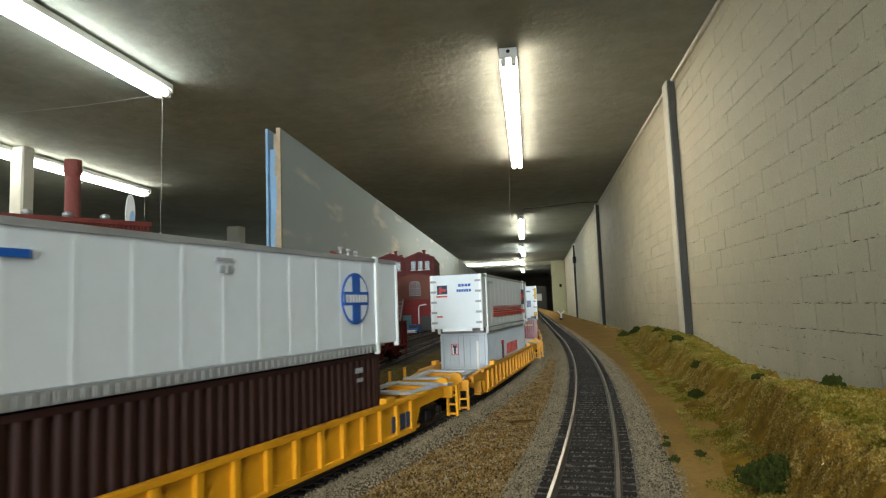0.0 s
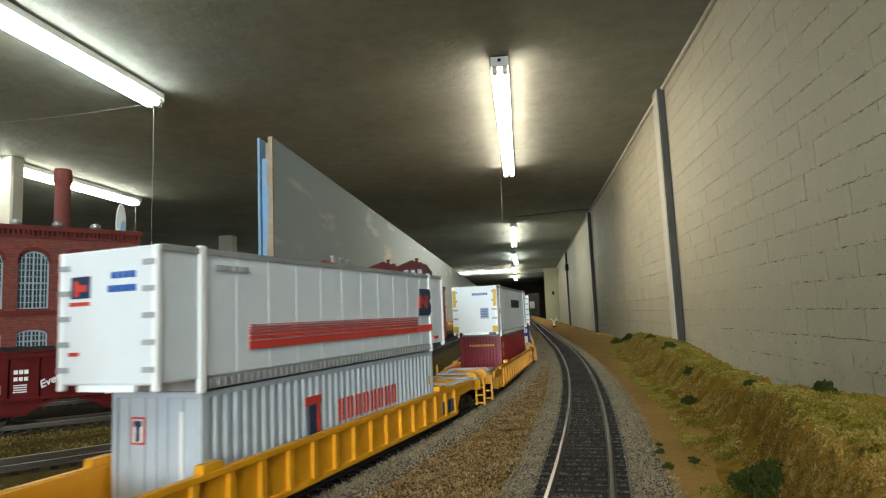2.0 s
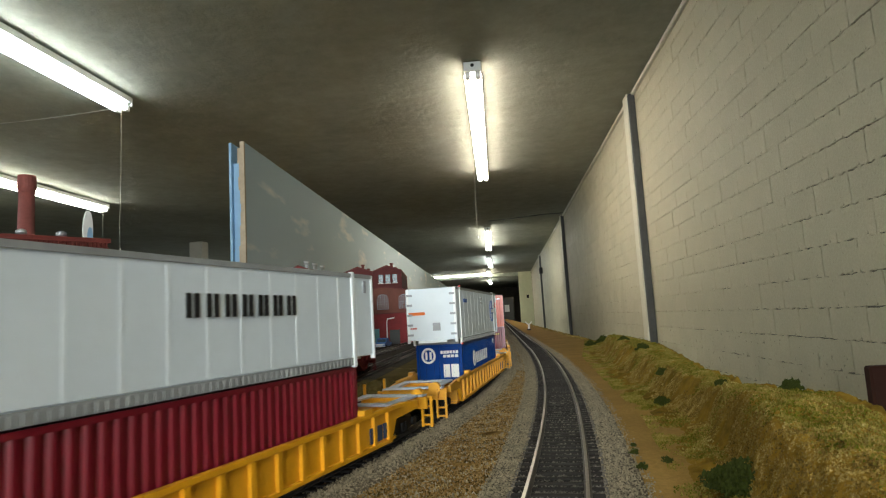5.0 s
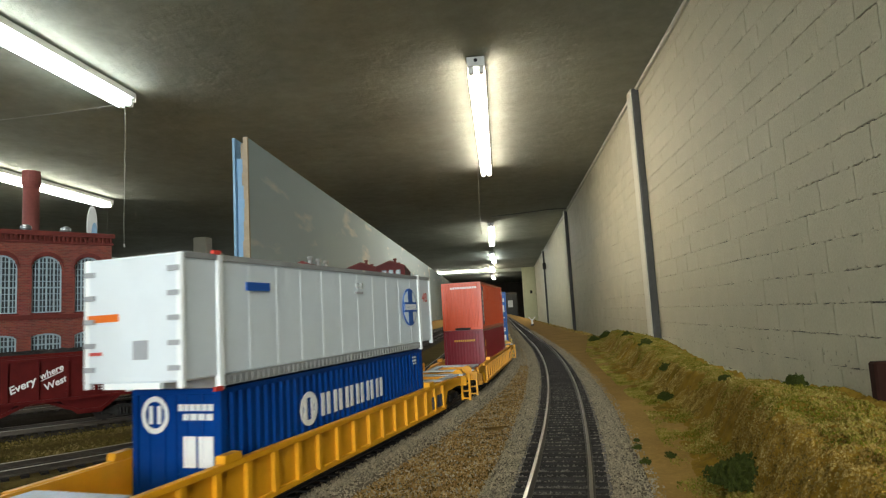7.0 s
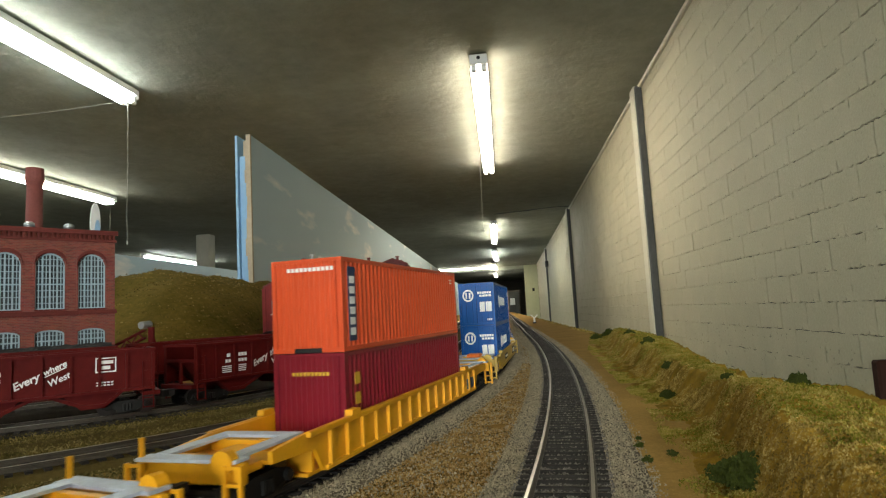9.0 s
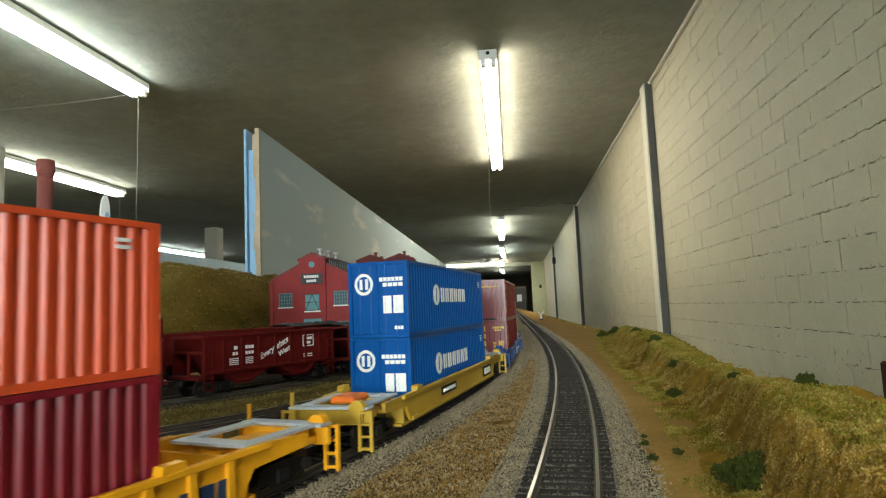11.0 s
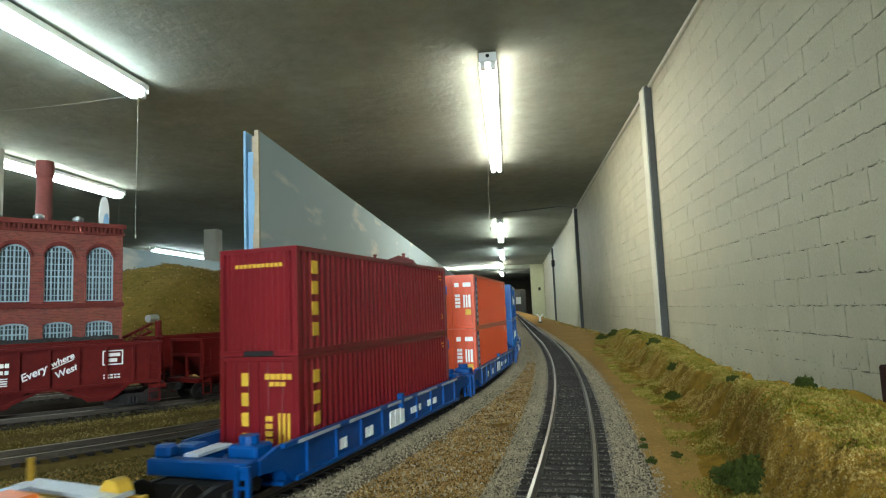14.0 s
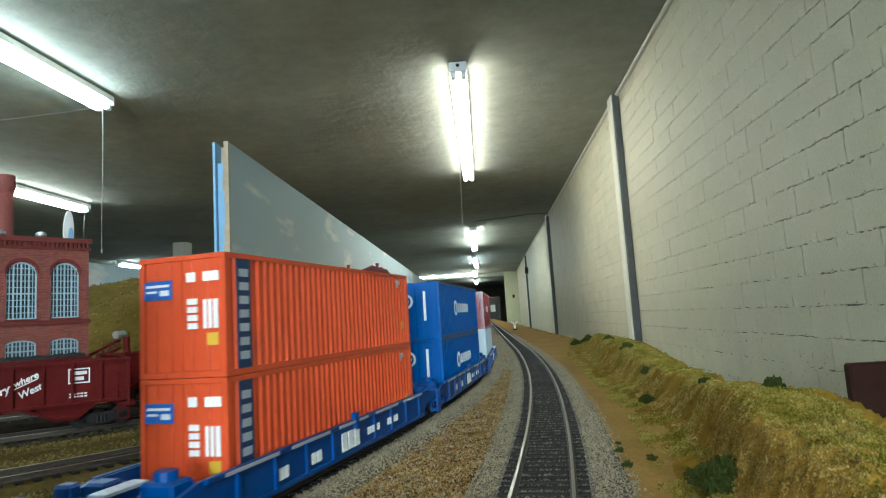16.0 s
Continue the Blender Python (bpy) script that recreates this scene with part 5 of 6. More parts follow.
def articulated_car(label):
    """One blue articulated double-stack unit; shares its bogies with its neighbours."""
    c = tagged(empty("articulated_well_car"), label, "railway car", "cars of the train")
    half, well, top, low = 0.0985, 0.0800, 0.0140, 0.0028
    for s in (-1, 1):
        y = s * 0.0158
        bm = bmesh.new()
        prism(bm, [(-half + 0.006, 0.0085), (-well - 0.002, 0.0075), (-well + 0.004, low), (well - 0.004, low), (well + 0.002, 0.0075), (half - 0.006, 0.0085),
                   (half - 0.006, 0.0120), (well + 0.004, top), (-well - 0.004, top), (-half + 0.006, 0.0120)], "y", y - 0.0007, y + 0.0007)
        side = part("side_sill", bm, M_BLUECAR, c)
        fl = boxes((-well - 0.003, well + 0.003, min(y, y + s * 0.0018), max(y, y + s * 0.0018), top - 0.0010, top + 0.0003), (-well + 0.004, well - 0.004, min(y, y + s * 0.0015), max(y, y + s * 0.0015), low - 0.0001, low + 0.0012), bevel=0.0002)
        part("flange", fl, M_BLUECAR, side)
        st = bmesh.new()
        for i in range(5):
            x = -0.072 + i * 0.031
            box(st, x, x + 0.024, min(y + s * 0.0018, y + s * 0.0020), max(y + s * 0.0018, y + s * 0.0020), top - 0.0009, top + 0.0001)
        part("edge_stripe", st, M_GREYMARK, side)
        for i in range(9):
            x = -well + 0.010 + (2 * well - 0.020) * i / 8
            part("rib", boxes((x - 0.0008, x + 0.0008, min(y, y + s * 0.0015), max(y, y + s * 0.0015), low + 0.001, top - 0.001)), M_BLUECAR, side)
        part("guide", boxes((-0.0015, 0.0015, min(y, y + s * 0.0022), max(y, y + s * 0.0022), 0.0105, top + 0.0026), bevel=0.0003), M_BLUECAR, side)
        bm = bmesh.new()
        for x0 in (0.0105, 0.0055, 0.0005):
            xx = -s * -x0 if s > 0 else -x0
            box(bm, xx - 0.0020, xx + 0.0020, min(y + s * 0.0016, y + s * 0.0019), max(y + s * 0.0016, y + s * 0.0019), 0.0050, 0.0112)
        for x0, x1, n in ((-0.022, -0.010, 5), (-0.042, -0.030, 5)):
            bars_of(bm, x0, x1, 0.0066, 0.0092, n, min(y + s * 0.0009, y + s * 0.0012), max(y + s * 0.0009, y + s * 0.0012))
        for x0, x1, n in ((0.026, 0.033, 2), (0.046, 0.052, 3)):
            bars_of(bm, x0, x1, 0.0056, 0.0090, n, min(y + s * 0.0009, y + s * 0.0012), max(y + s * 0.0009, y + s * 0.0012))
        part("lettering", bm, M_LETTER, side)
    part("well_floor", boxes((-well, well, -0.0150, 0.0150, 0.0022, 0.0034)), M_BLUECAR, c)
    for s in (-1, 1):
        sx = lambda a, b: (min(s * a, s * b), max(s * a, s * b))
        part("bulkhead", boxes((*sx(well - 0.003, well - 0.0015), -0.0150, 0.0150, 0.0034, 0.0120)), M_BLUECAR, c)
        part("end_platform", boxes((*sx(well - 0.001, half - 0.004), -0.0130, 0.0130, 0.0082, 0.0102), (*sx(half - 0.006, half - 0.001), -0.0160, 0.0160, 0.0082, 0.0125), bevel=0.0004), M_BLUECAR, c)
        part("walkway", boxes((*sx(well + 0.001, half - 0.004), -0.0060, -0.0010, 0.0128, 0.0136)), M_WALKWAY, c)
        bx = boxes((*sx(well + 0.002, well + 0.010), 0.004, 0.0135, 0.0102, 0.0150), (*sx(well + 0.003, well + 0.009), -0.0135, -0.0070, 0.0102, 0.0145), (*sx(half - 0.006, half - 0.002), -0.0145, -0.0095, 0.0125, 0.0160), (*sx(well + 0.003, half - 0.005), -0.0055, -0.0015, 0.0102, 0.0128), bevel=0.0007)
        part("equipment_box", bx, M_BLUECAR, c)
        rd = bmesh.new()
        rod(rd, (s * (well + 0.006), 0.0085, 0.0150), (s * (well + 0.006), 0.0085, 0.0172), 0.0028, 12)
        rod(rd, (s * (half - 0.003), 0.0085, 0.0105), (s * (half - 0.003), 0.0155, 0.0105), 0.0015, 8)
        part("brake_gear", rd, M_BLUECAR, c)
        ladder(c, s * (half - 0.0005), 0.0152, 0.0010, 0.0120, 0.0045, M_BLUECAR, 3)
    bogie(c, half)
    return c


# ---- containers ----
def side_skin(bm, L, W, z0, z1, s, pitch, depth, inset):
    """Corrugated side between the posts, on side s of the box."""
    y = s * W / 2
    n = max(4, round((L - 2 * inset) / pitch))
    p = (L - 2 * inset) / n
    prof = []
    for i in range(n):
        x = -L / 2 + inset + i * p
        prof += [(x, 0.0), (x + p * 0.30, 0.0), (x + p * 0.48, -depth), (x + p * 0.82, -depth)]
    prof.append((L / 2 - inset, 0.0))
    lo = [bm.verts.new((x, y + s * d, z0)) for x, d in prof]
    hi = [bm.verts.new((x, y + s * d, z1)) for x, d in prof]
    for i in range(len(prof) - 1):
        q = (lo[i], lo[i + 1], hi[i + 1], hi[i])
        bm.faces.new(q if s < 0 else q[::-1])


def end_skin(bm, L, W, z0, z1, s, n, depth):
    x = s * L / 2
    p = (W - 0.005) / n
    prof = []
    for i in range(n):
        y = -W / 2 + 0.0025 + i * p
        prof += [(y, 0.0), (y + p * 0.4, 0.0), (y + p * 0.52, -depth), (y + p * 0.88, -depth)]
    prof.append((W / 2 - 0.0025, 0.0))
    lo = [bm.verts.new((x + s * d, y, z0)) for y, d in prof]
    hi = [bm.verts.new((x + s * d, y, z1)) for y, d in prof]
    for i in range(len(prof) - 1):
        q = (lo[i], lo[i + 1], hi[i + 1], hi[i])
        bm.faces.new(q if s > 0 else q[::-1])


class Deco:
    """Markings on a container: 'side' runs from its leading end, 'end' across its leading face."""
    def __init__(self, box_ob, L, W):
        self.ob, self.L, self.W = box_ob, L, W

    def rect(self, bm, face, a, b, z0, z1, lift=0.0001):
        if face == "side":
            box(bm, self.L / 2 - b, self.L / 2 - a, self.W / 2 - 0.0001, self.W / 2 + lift, z0, z1)
        else:
            box(bm, self.L / 2 - 0.0001, self.L / 2 + lift, -self.W / 2 + a, -self.W / 2 + b, z0, z1)

    def add(self, name, face, rects, material, lift=0.0001, label=""):
        groups = [[r] for r in rects] if rects[0][3] - rects[0][2] > 0.0024 or name in ("tag", "data_panel", "stripe", "emblem_bar", "emblem_flash", "badge_mark") else [rects]
        for g in groups:
            bm = bmesh.new()
            for r in g:
                self.rect(bm, face, *r, lift)
            ob = part(name, bm, material, self.ob, label)
        return ob

    def poly(self, name, pts, material, lift):
        """A flat shape on the side, from (distance from the leading end, height)."""
        bm = bmesh.new()
        prism(bm, [(self.L / 2 - a, z) for a, z in pts], "y", self.W / 2 - 0.0001, self.W / 2 + lift)
        return part(name, bm, material, self.ob)

    def word(self, face, a, b, z0, z1, n, material, gap=0.28, lift=0.0001, name="lettering"):
        w = (b - a) / n
        if z1 - z0 > 0.005:
            t = w * (1 - gap)
            rows = [(a + i * w + k * t, a + i * w + (k + 0.34) * t, z0, z1) for i in range(n) for k in (0, 0.62)]
            return self.add(name, face, rows, material, lift)
        return self.add(name, face, [(a + i * w, a + (i + 1 - gap) * w, z0, z1) for i in range(n)], material, lift)

    def disc(self, face, a, z, ra, rz, material, lift=0.0001, name="emblem", hole=0.0):
        bm = bmesh.new()
        n = 28
        def at(r, k, d):
            t = 2 * math.pi * k / n
            u, v = a + ra * r * math.cos(t), z + rz * r * math.sin(t)
            return (self.L / 2 - u, self.W / 2 + d, v) if face == "side" else (self.L / 2 + d, -self.W / 2 + u, v)
        O = [bm.verts.new(at(1, k, lift)) for k in range(n)]
        if hole:
            I = [bm.verts.new(at(hole, k, lift)) for k in range(n)]
            P = [bm.verts.new(at(1, k, -0.0001)) for k in range(n)]
            Q = [bm.verts.new(at(hole, k, -0.0001)) for k in range(n)]
            for A, B in ((O, I), (I, Q), (Q, P), (P, O)):
                for k in range(n):
                    bm.faces.new((A[k], A[(k + 1) % n], B[(k + 1) % n], B[k]))
        else:
            B = [bm.verts.new(at(1, k, -0.0001)) for k in range(n)]
            bm.faces.new(O)
            bm.faces.new(B[::-1])
            for k in range(n):
                bm.faces.new((O[k], B[k], B[(k + 1) % n], O[(k + 1) % n]))
        bmesh.ops.recalc_face_normals(bm, faces=bm.faces)
        return part(name, bm, material, self.ob)


def corrugated_box(material, label, H=0.0333, L=0.140, W=0.0282, end_ribs=True, pitch=0.0037):
    """40-foot steel container, base at z = 0, x forward."""
    c = tagged(empty("shipping_container"), label, "container", "containers on the train")
    part("core", boxes((-L / 2 + 0.0008, L / 2 - 0.0008, -W / 2 + 0.0009, W / 2 - 0.0009, 0.0006, H - 0.0004)), material, c)
    for s in (-1, 1):
        bm = bmesh.new()
        side_skin(bm, L, W - 0.0003, 0.0016, H - 0.0013, s, pitch, 0.0007, 0.0022)
        part("side_panel", bm, material, c)
    for s in (-1, 1):
        bm = bmesh.new()
        if s < 0 or end_ribs:
            end_skin(bm, L - 0.0003, W, 0.0016, H - 0.0013, s, 11, 0.0003)
            part("end_panel", bm, material, c)
        else:
            for a, b in ((-W / 2 + 0.0018, -0.0002), (0.0002, W / 2 - 0.0018)):
                box(bm, L / 2 - 0.0012, L / 2 - 0.0003, a, b, 0.0016, H - 0.0013, 0.0002)
            d = part("door", bm, material, c)
            rb = bmesh.new()
            for y in (-0.0085, -0.0035, 0.0035, 0.0085):
                rod(rb, (L / 2 - 0.0001, y, 0.0014), (L / 2 - 0.0001, y, H - 0.0012), 0.00022, 6)
            part("lock_rod", rb, material, d)
    rails = bmesh.new()
    for s in (-1, 1):
        y0, y1 = sorted((s * W / 2, s * (W / 2 - 0.0012)))
        box(rails, -L / 2, L / 2, y0, y1, 0.0, 0.0017)
        box(rails, -L / 2, L / 2, y0, y1, H - 0.0014, H)
        x0, x1 = sorted((s * L / 2, s * (L / 2 - 0.0014)))
        box(rails, x0, x1, -W / 2 + 0.0012, W / 2 - 0.0012, H - 0.0013, H)
        box(rails, x0, x1, -W / 2 + 0.0012, -0.0055, 0.0, 0.0016)
        box(rails, x0, x1, 0.0055, W / 2 - 0.0012, 0.0, 0.0016)
    part("rail_frame", rails, material, c)
    for sx in (-1, 1):
        for sy in (-1, 1):
            x0, x1 = sorted((sx * L / 2, sx * (L / 2 - 0.0022)))
            y0, y1 = sorted((sy * W / 2, sy * (W / 2 - 0.0016)))
            part("corner_post", boxes((x0, x1, y0, y1, 0.0017, H - 0.0014)), material, c)
    # black plate paints the tunnel's inner shade; door ends get a body-coloured filler
    part("tunnel_plate", boxes((L / 2 - 0.0009, L / 2 - 0.0003, -0.0055, 0.0055, 0.0, 0.0016)), M_BLACK if end_ribs else material, c)
    return c, Deco(c, L, W)


def smooth_box(label, H=0.0333, L=0.1680, W=0.0298, seams=12):
    """48-foot white sheet-and-post container with lifting posts inset from its ends."""
    c = tagged(empty("shipping_container"), label, "container", "containers on the train")
    part("shell", boxes((-L / 2, L / 2, -W / 2 + 0.0003, W / 2 - 0.0003, 0.0030, H), bevel=0.0005), M_WHITEBOX, c)
    for s in (-1, 1):
        for i in range(1, seams + 1):
            x = -L / 2 + L * i / (seams + 1)
            y0, y1 = sorted((s * (W / 2 - 0.0003), s * (W / 2 - 0.00022)))
            part("seam", boxes((x - 0.0005, x + 0.0005, y0, y1, 0.0034, H - 0.0014)), M_SEAM, c)
        y0, y1 = sorted((s * (W / 2 - 0.0012), s * (W / 2 - 0.0002)))
        part("bottom_rail", boxes((-0.070, 0.070, y0, y1, 0.0004, 0.0031)), M_GREYRAIL, c)
        rb = bmesh.new()
        for i in range(56):
            x = -0.069 + i * 0.00247
            y2, y3 = sorted((s * (W / 2 - 0.0002), s * (W / 2 + 0.0001)))
            box(rb, x, x + 0.0011, y2, y3, 0.0006, 0.0026)
        tagged(part("rail_ribbing", rb, M_GREYRAIL, c), kind="stuff")
        part("top_rail", boxes((-L / 2 + 0.001, L / 2 - 0.001, *sorted((s * (W / 2 - 0.0010), s * (W / 2 + 0.0001))), H - 0.0013, H + 0.0002)), M_GREYRAIL, c)
        for x in (-0.0682, 0.0705):
            part("lifting_post", boxes((x - 0.0011, x + 0.0011, *sorted((s * (W / 2 - 0.0012), s * (W / 2 + 0.0003))), -0.0004, H + 0.0008), bevel=0.0003), M_POST, c, "white lifting post")
        for e in (-1, 1):
            part("corner_post", boxes((*sorted((e * (L / 2 - 0.0014), e * (L / 2 + 0.0002))), *sorted((s * (W / 2 - 0.0016), s * (W / 2 + 0.0001))), 0.0016, H), bevel=0.0003), M_POST, c)
            for k in range(5):
                part("hinge", boxes((*sorted((e * L / 2, e * (L / 2 + 0.0006))), *sorted((s * (W / 2 - 0.0036), s * (W / 2 - 0.0004))), 0.0058 + k * 0.0058, 0.0070 + k * 0.0058)), M_GREYMARK, c)
    part("underframe", boxes((-0.070, 0.070, -W / 2 + 0.0025, W / 2 - 0.0025, 0.0, 0.0029)), M_GREYRAIL, c)
    for e in (-1, 1):
        part("end_sill", boxes((*sorted((e * (L / 2 - 0.0012), e * (L / 2 + 0.0001))), -0.0085, 0.0085, 0.0016, 0.0030)), M_POST, c)
    return c, Deco(c, L, W)


def cross_emblem(d, a, z, ra, rz):
    """Round blue badge with a white cross on a side."""
    d.disc("side", a, z, ra, rz, M_ROYAL, 0.0003)
    d.disc("side", a, z, ra * 0.92, rz * 0.92, M_WHITEBOX, 0.0004, "emblem_field")
    d.add("emblem_cross", "side", [(a - ra * 0.30, a + ra * 0.30, z - rz * 0.92, z + rz * 0.92)], M_ROYAL, 0.00055)
    d.add("emblem_bar", "side", [(a - ra * 0.90, a + ra * 0.90, z - rz * 0.26, z + rz * 0.26)], M_ROYAL, 0.0006)
    d.word("side", a - ra * 0.78, a + ra * 0.85, z - rz * 0.15, z + rz * 0.15, 7, M_LETTER, 0.25, 0.0007)


def text_48(d, a, z, size):
    """The readable number 48 in red on a white side."""
    cu = bpy.data.curves.new("number", "FONT")
    cu.body, cu.size, cu.extrude = "48", size, 0.00006
    tmp = bpy.data.objects.new("number", cu)
    me = bpy.data.meshes.new_from_object(tmp)
    bpy.data.objects.remove(tmp)
    me.materials.clear()
    me.materials.append(M_REDMARK)
    ob = new("number", me)
    ob.parent = d.ob
    ob.matrix_basis = pose(d.L / 2 - a, d.W / 2 + 0.0003, z, 90, 0, 180)


def ring_marks(d, end=True):
    z = 0.0185
    d.disc("side", 0.041, z, 0.0050, 0.0052, M_LETTER, 0.00008, hole=0.66)
    d.add("emblem_bar", "side", [(0.0384, 0.0398, z - 0.003, z + 0.003), (0.0422, 0.0436, z - 0.003, z + 0.003)], M_LETTER)
    d.word("side", 0.0485, 0.098, z - 0.0036, z + 0.0036, 6, M_LETTER, 0.30)
    d.add("marking", "side", [(0.1285, 0.1325, 0.0265, 0.0272), (0.1285, 0.1325, 0.0250, 0.0258), (0.1290, 0.1325, 0.0238, 0.0244)], M_LETTER)
    if end:
        d.disc("end", 0.0075, 0.0235, 0.0044, 0.0048, M_LETTER, 0.0001, hole=0.72)
        d.add("emblem_bar", "end", [(0.0055, 0.0068, 0.0212, 0.0258), (0.0082, 0.0095, 0.0212, 0.0258)], M_LETTER)
        d.add("data_panel", "end", [(0.0165, 0.0204, 0.0105, 0.0182), (0.0212, 0.0258, 0.0105, 0.0182)], M_LETTER)
        d.word("end", 0.0150, 0.0262, 0.0245, 0.0262, 6, M_LETTER, 0.2)
        d.word("end", 0.0165, 0.0262, 0.0222, 0.0238, 4, M_LETTER, 0.2)
        d.word("end", 0.0215, 0.0258, 0.0035, 0.0050, 3, M_LETTER, 0.2)


def stacks():
    """All cars with their containers: (car, place along the track at 0 s, [(container, height)])."""
    WELL = 0.0037
    out = []
    yc = lambda: well_car(M_YELLOW, "yellow ribbed double-stack well car with grey walkways")

    lo, d = corrugated_box(M_BROWNBOX, "dark brown corrugated container in the well", 0.0300)
    d.word("side", 0.124, 0.129, 0.0245, 0.0262, 3, M_GREYMARK)
    d.word("side", 0.125, 0.129, 0.0215, 0.0228, 2, M_GREYMARK)
    up, d = smooth_box("long white container with a round blue cross emblem")
    cross_emblem(d, 0.1375, 0.0192, 0.0084, 0.0086)
    d.add("lettering", "side", [(0.0745, 0.0800, 0.0285, 0.0293), (0.0755, 0.0772, 0.0255, 0.0275), (0.078, 0.0797, 0.0255, 0.0275)], M_GREYMARK, 0.0003)
    d.add("lettering", "side", [(0.024, 0.0305, 0.0265, 0.0280)], M_ROYAL, 0.0003)
    out.append((yc(), 0.556, [(lo, WELL), (up, WELL + 0.0302)]))

    lo, d = corrugated_box(M_GREYBOX, "light blue-grey corrugated container in the well", 0.0300, end_ribs=False)
    d.word("side", 0.060, 0.104, 0.0130, 0.0200, 8, M_REDMARK, 0.30)
    d.add("emblem", "side", [(0.0435, 0.0475, 0.0085, 0.0225)], M_NAVY)
    d.add("emblem_flash", "side", [(0.0415, 0.0500, 0.0205, 0.0230), (0.0475, 0.0492, 0.0085, 0.0205)], M_REDMARK, 0.00016)
    d.add("badge", "end", [(0.0065, 0.0108, 0.0175, 0.0240)], M_REDMARK)
    d.add("badge_field", "end", [(0.0071, 0.0102, 0.0180, 0.0235)], M_LETTER, 0.00016)
    d.add("badge_mark", "end", [(0.0080, 0.0093, 0.0182, 0.0225), (0.0074, 0.0099, 0.0218, 0.0232)], M_NAVY, 0.00022)
    d.add("data_strip", "end", [(0.0215, 0.0228, 0.0085, 0.0255)], M_LETTER)
    d.add("tag", "side", [(0.1345, 0.1362, 0.016, 0.0195)], M_YELMARK)
    up, d = smooth_box("long white container with red stripes and dark emblem")
    d.add("stripe", "side", [(0.030, 0.1375, z, z + h) for z, h in ((0.0086, 0.0021), (0.0111, 0.0009), (0.01235, 0.0006), (0.0133, 0.0004), (0.0141, 0.00028), (0.0148, 0.0002))], M_REDMARK, 0.0003)
    d.poly("emblem", [(0.1390, 0.0155), (0.1410, 0.0270), (0.1505, 0.0270), (0.1520, 0.0262), (0.1522, 0.0232), (0.1508, 0.0216), (0.1524, 0.0200), (0.1522, 0.0168), (0.1505, 0.0155)], M_NAVY, 0.0004)
    d.poly("emblem_flash", [(0.1392, 0.0186), (0.1402, 0.0240), (0.1424, 0.0240), (0.1456, 0.0212), (0.1460, 0.0240), (0.1492, 0.0240), (0.1484, 0.0186), (0.1460, 0.0186), (0.1424, 0.0216), (0.1420, 0.0186)], M_REDMARK, 0.0005)
    d.word("side", 0.138, 0.153, 0.0088, 0.0115, 7, M_REDMARK, 0.25, 0.0004)
    d.word("side", 0.018, 0.030, 0.0285, 0.0298, 6, M_GREYMARK, 0.2, 0.0003)
    d.add("emblem", "end", [(0.0040, 0.0100, 0.0225, 0.0275)], M_NAVY, 0.0002)
    d.add("emblem_flash", "end", [(0.0052, 0.0066, 0.0230, 0.0265), (0.0066, 0.0090, 0.0240, 0.0256)], M_REDMARK, 0.0003)
    d.word("end", 0.0035, 0.0100, 0.0208, 0.0217, 7, M_REDMARK, 0.2, 0.0002)
    d.word("end", 0.0165, 0.0240, 0.0265, 0.0280, 4, M_ROYAL, 0.2, 0.0002)
    d.word("end", 0.0155, 0.0240, 0.0235, 0.0250, 6, M_ROYAL, 0.2, 0.0002)
    d.word("end", 0.0035, 0.0070, 0.0095, 0.0104, 3, M_REDMARK, 0.2, 0.0002)
    d.word("side", 0.155, 0.160, 0.005, 0.0062, 4, M_REDMARK, 0.2, 0.0003)
    out.append((yc(), 0.276, [(lo, WELL), (up, WELL + 0.0302)]))

    lo, d = corrugated_box(M_MAROON, "deep red corrugated container in the well", 0.0300)
    d.word("end", 0.0065, 0.0235, 0.0235, 0.0248, 11, M_YELMARK, 0.3)
    for k, z in enumerate((0.022, 0.016, 0.010, 0.004)):
        d.add("lettering", "side", [(0.0085, 0.0115, z, z + 0.0036)], M_YELMARK)
    up, d = smooth_box("long white container with dark name bars and yellow tags")
    d.word("side", 0.070, 0.118, 0.0188, 0.0248, 7, M_BLACK, 0.36, 0.0003)
    d.add("tag", "end", [(0.0005, 0.0024, 0.0200, 0.0310), (0.0274, 0.0293, 0.0200, 0.0310), (0.0003, 0.0036, 0.0035, 0.0072), (0.0262, 0.0295, 0.0035, 0.0072)], M_YELMARK, 0.0008)
    d.add("data_panel", "end", [(0.0185, 0.0240, 0.0120, 0.0190)], M_GREYMARK, 0.0002)
    d.add("marking", "end", [(0.0190, 0.0235, 0.0130 + k * 0.0011, 0.0136 + k * 0.0011) for k in range(5)], M_ROYAL, 0.0003)
    d.word("end", 0.0135, 0.0240, 0.0272, 0.0288, 10, M_ROYAL, 0.25, 0.0002)
    d.add("tag", "side", [(0.0105, 0.0125, 0.0145, 0.0185)], M_YELMARK, 0.0003)
    d.add("tag", "side", [(0.0025, 0.0045, 0.0265, 0.0310), (0.160, 0.162, 0.0265, 0.031)], M_GREYMARK, 0.0003)
    out.append((yc(), -0.006, [(lo, WELL), (up, WELL + 0.0302)]))

    lo, d = corrugated_box(M_BLUEBOX, "blue corrugated container in the well", 0.0300, end_ribs=False)
    ring_marks(d)
    up, d = smooth_box("long white container with blue cross emblem and orange flash")
    cross_emblem(d, 0.1400, 0.0192, 0.0080, 0.0083)
    text_48(d, 0.1555, 0.0215, 0.0062)
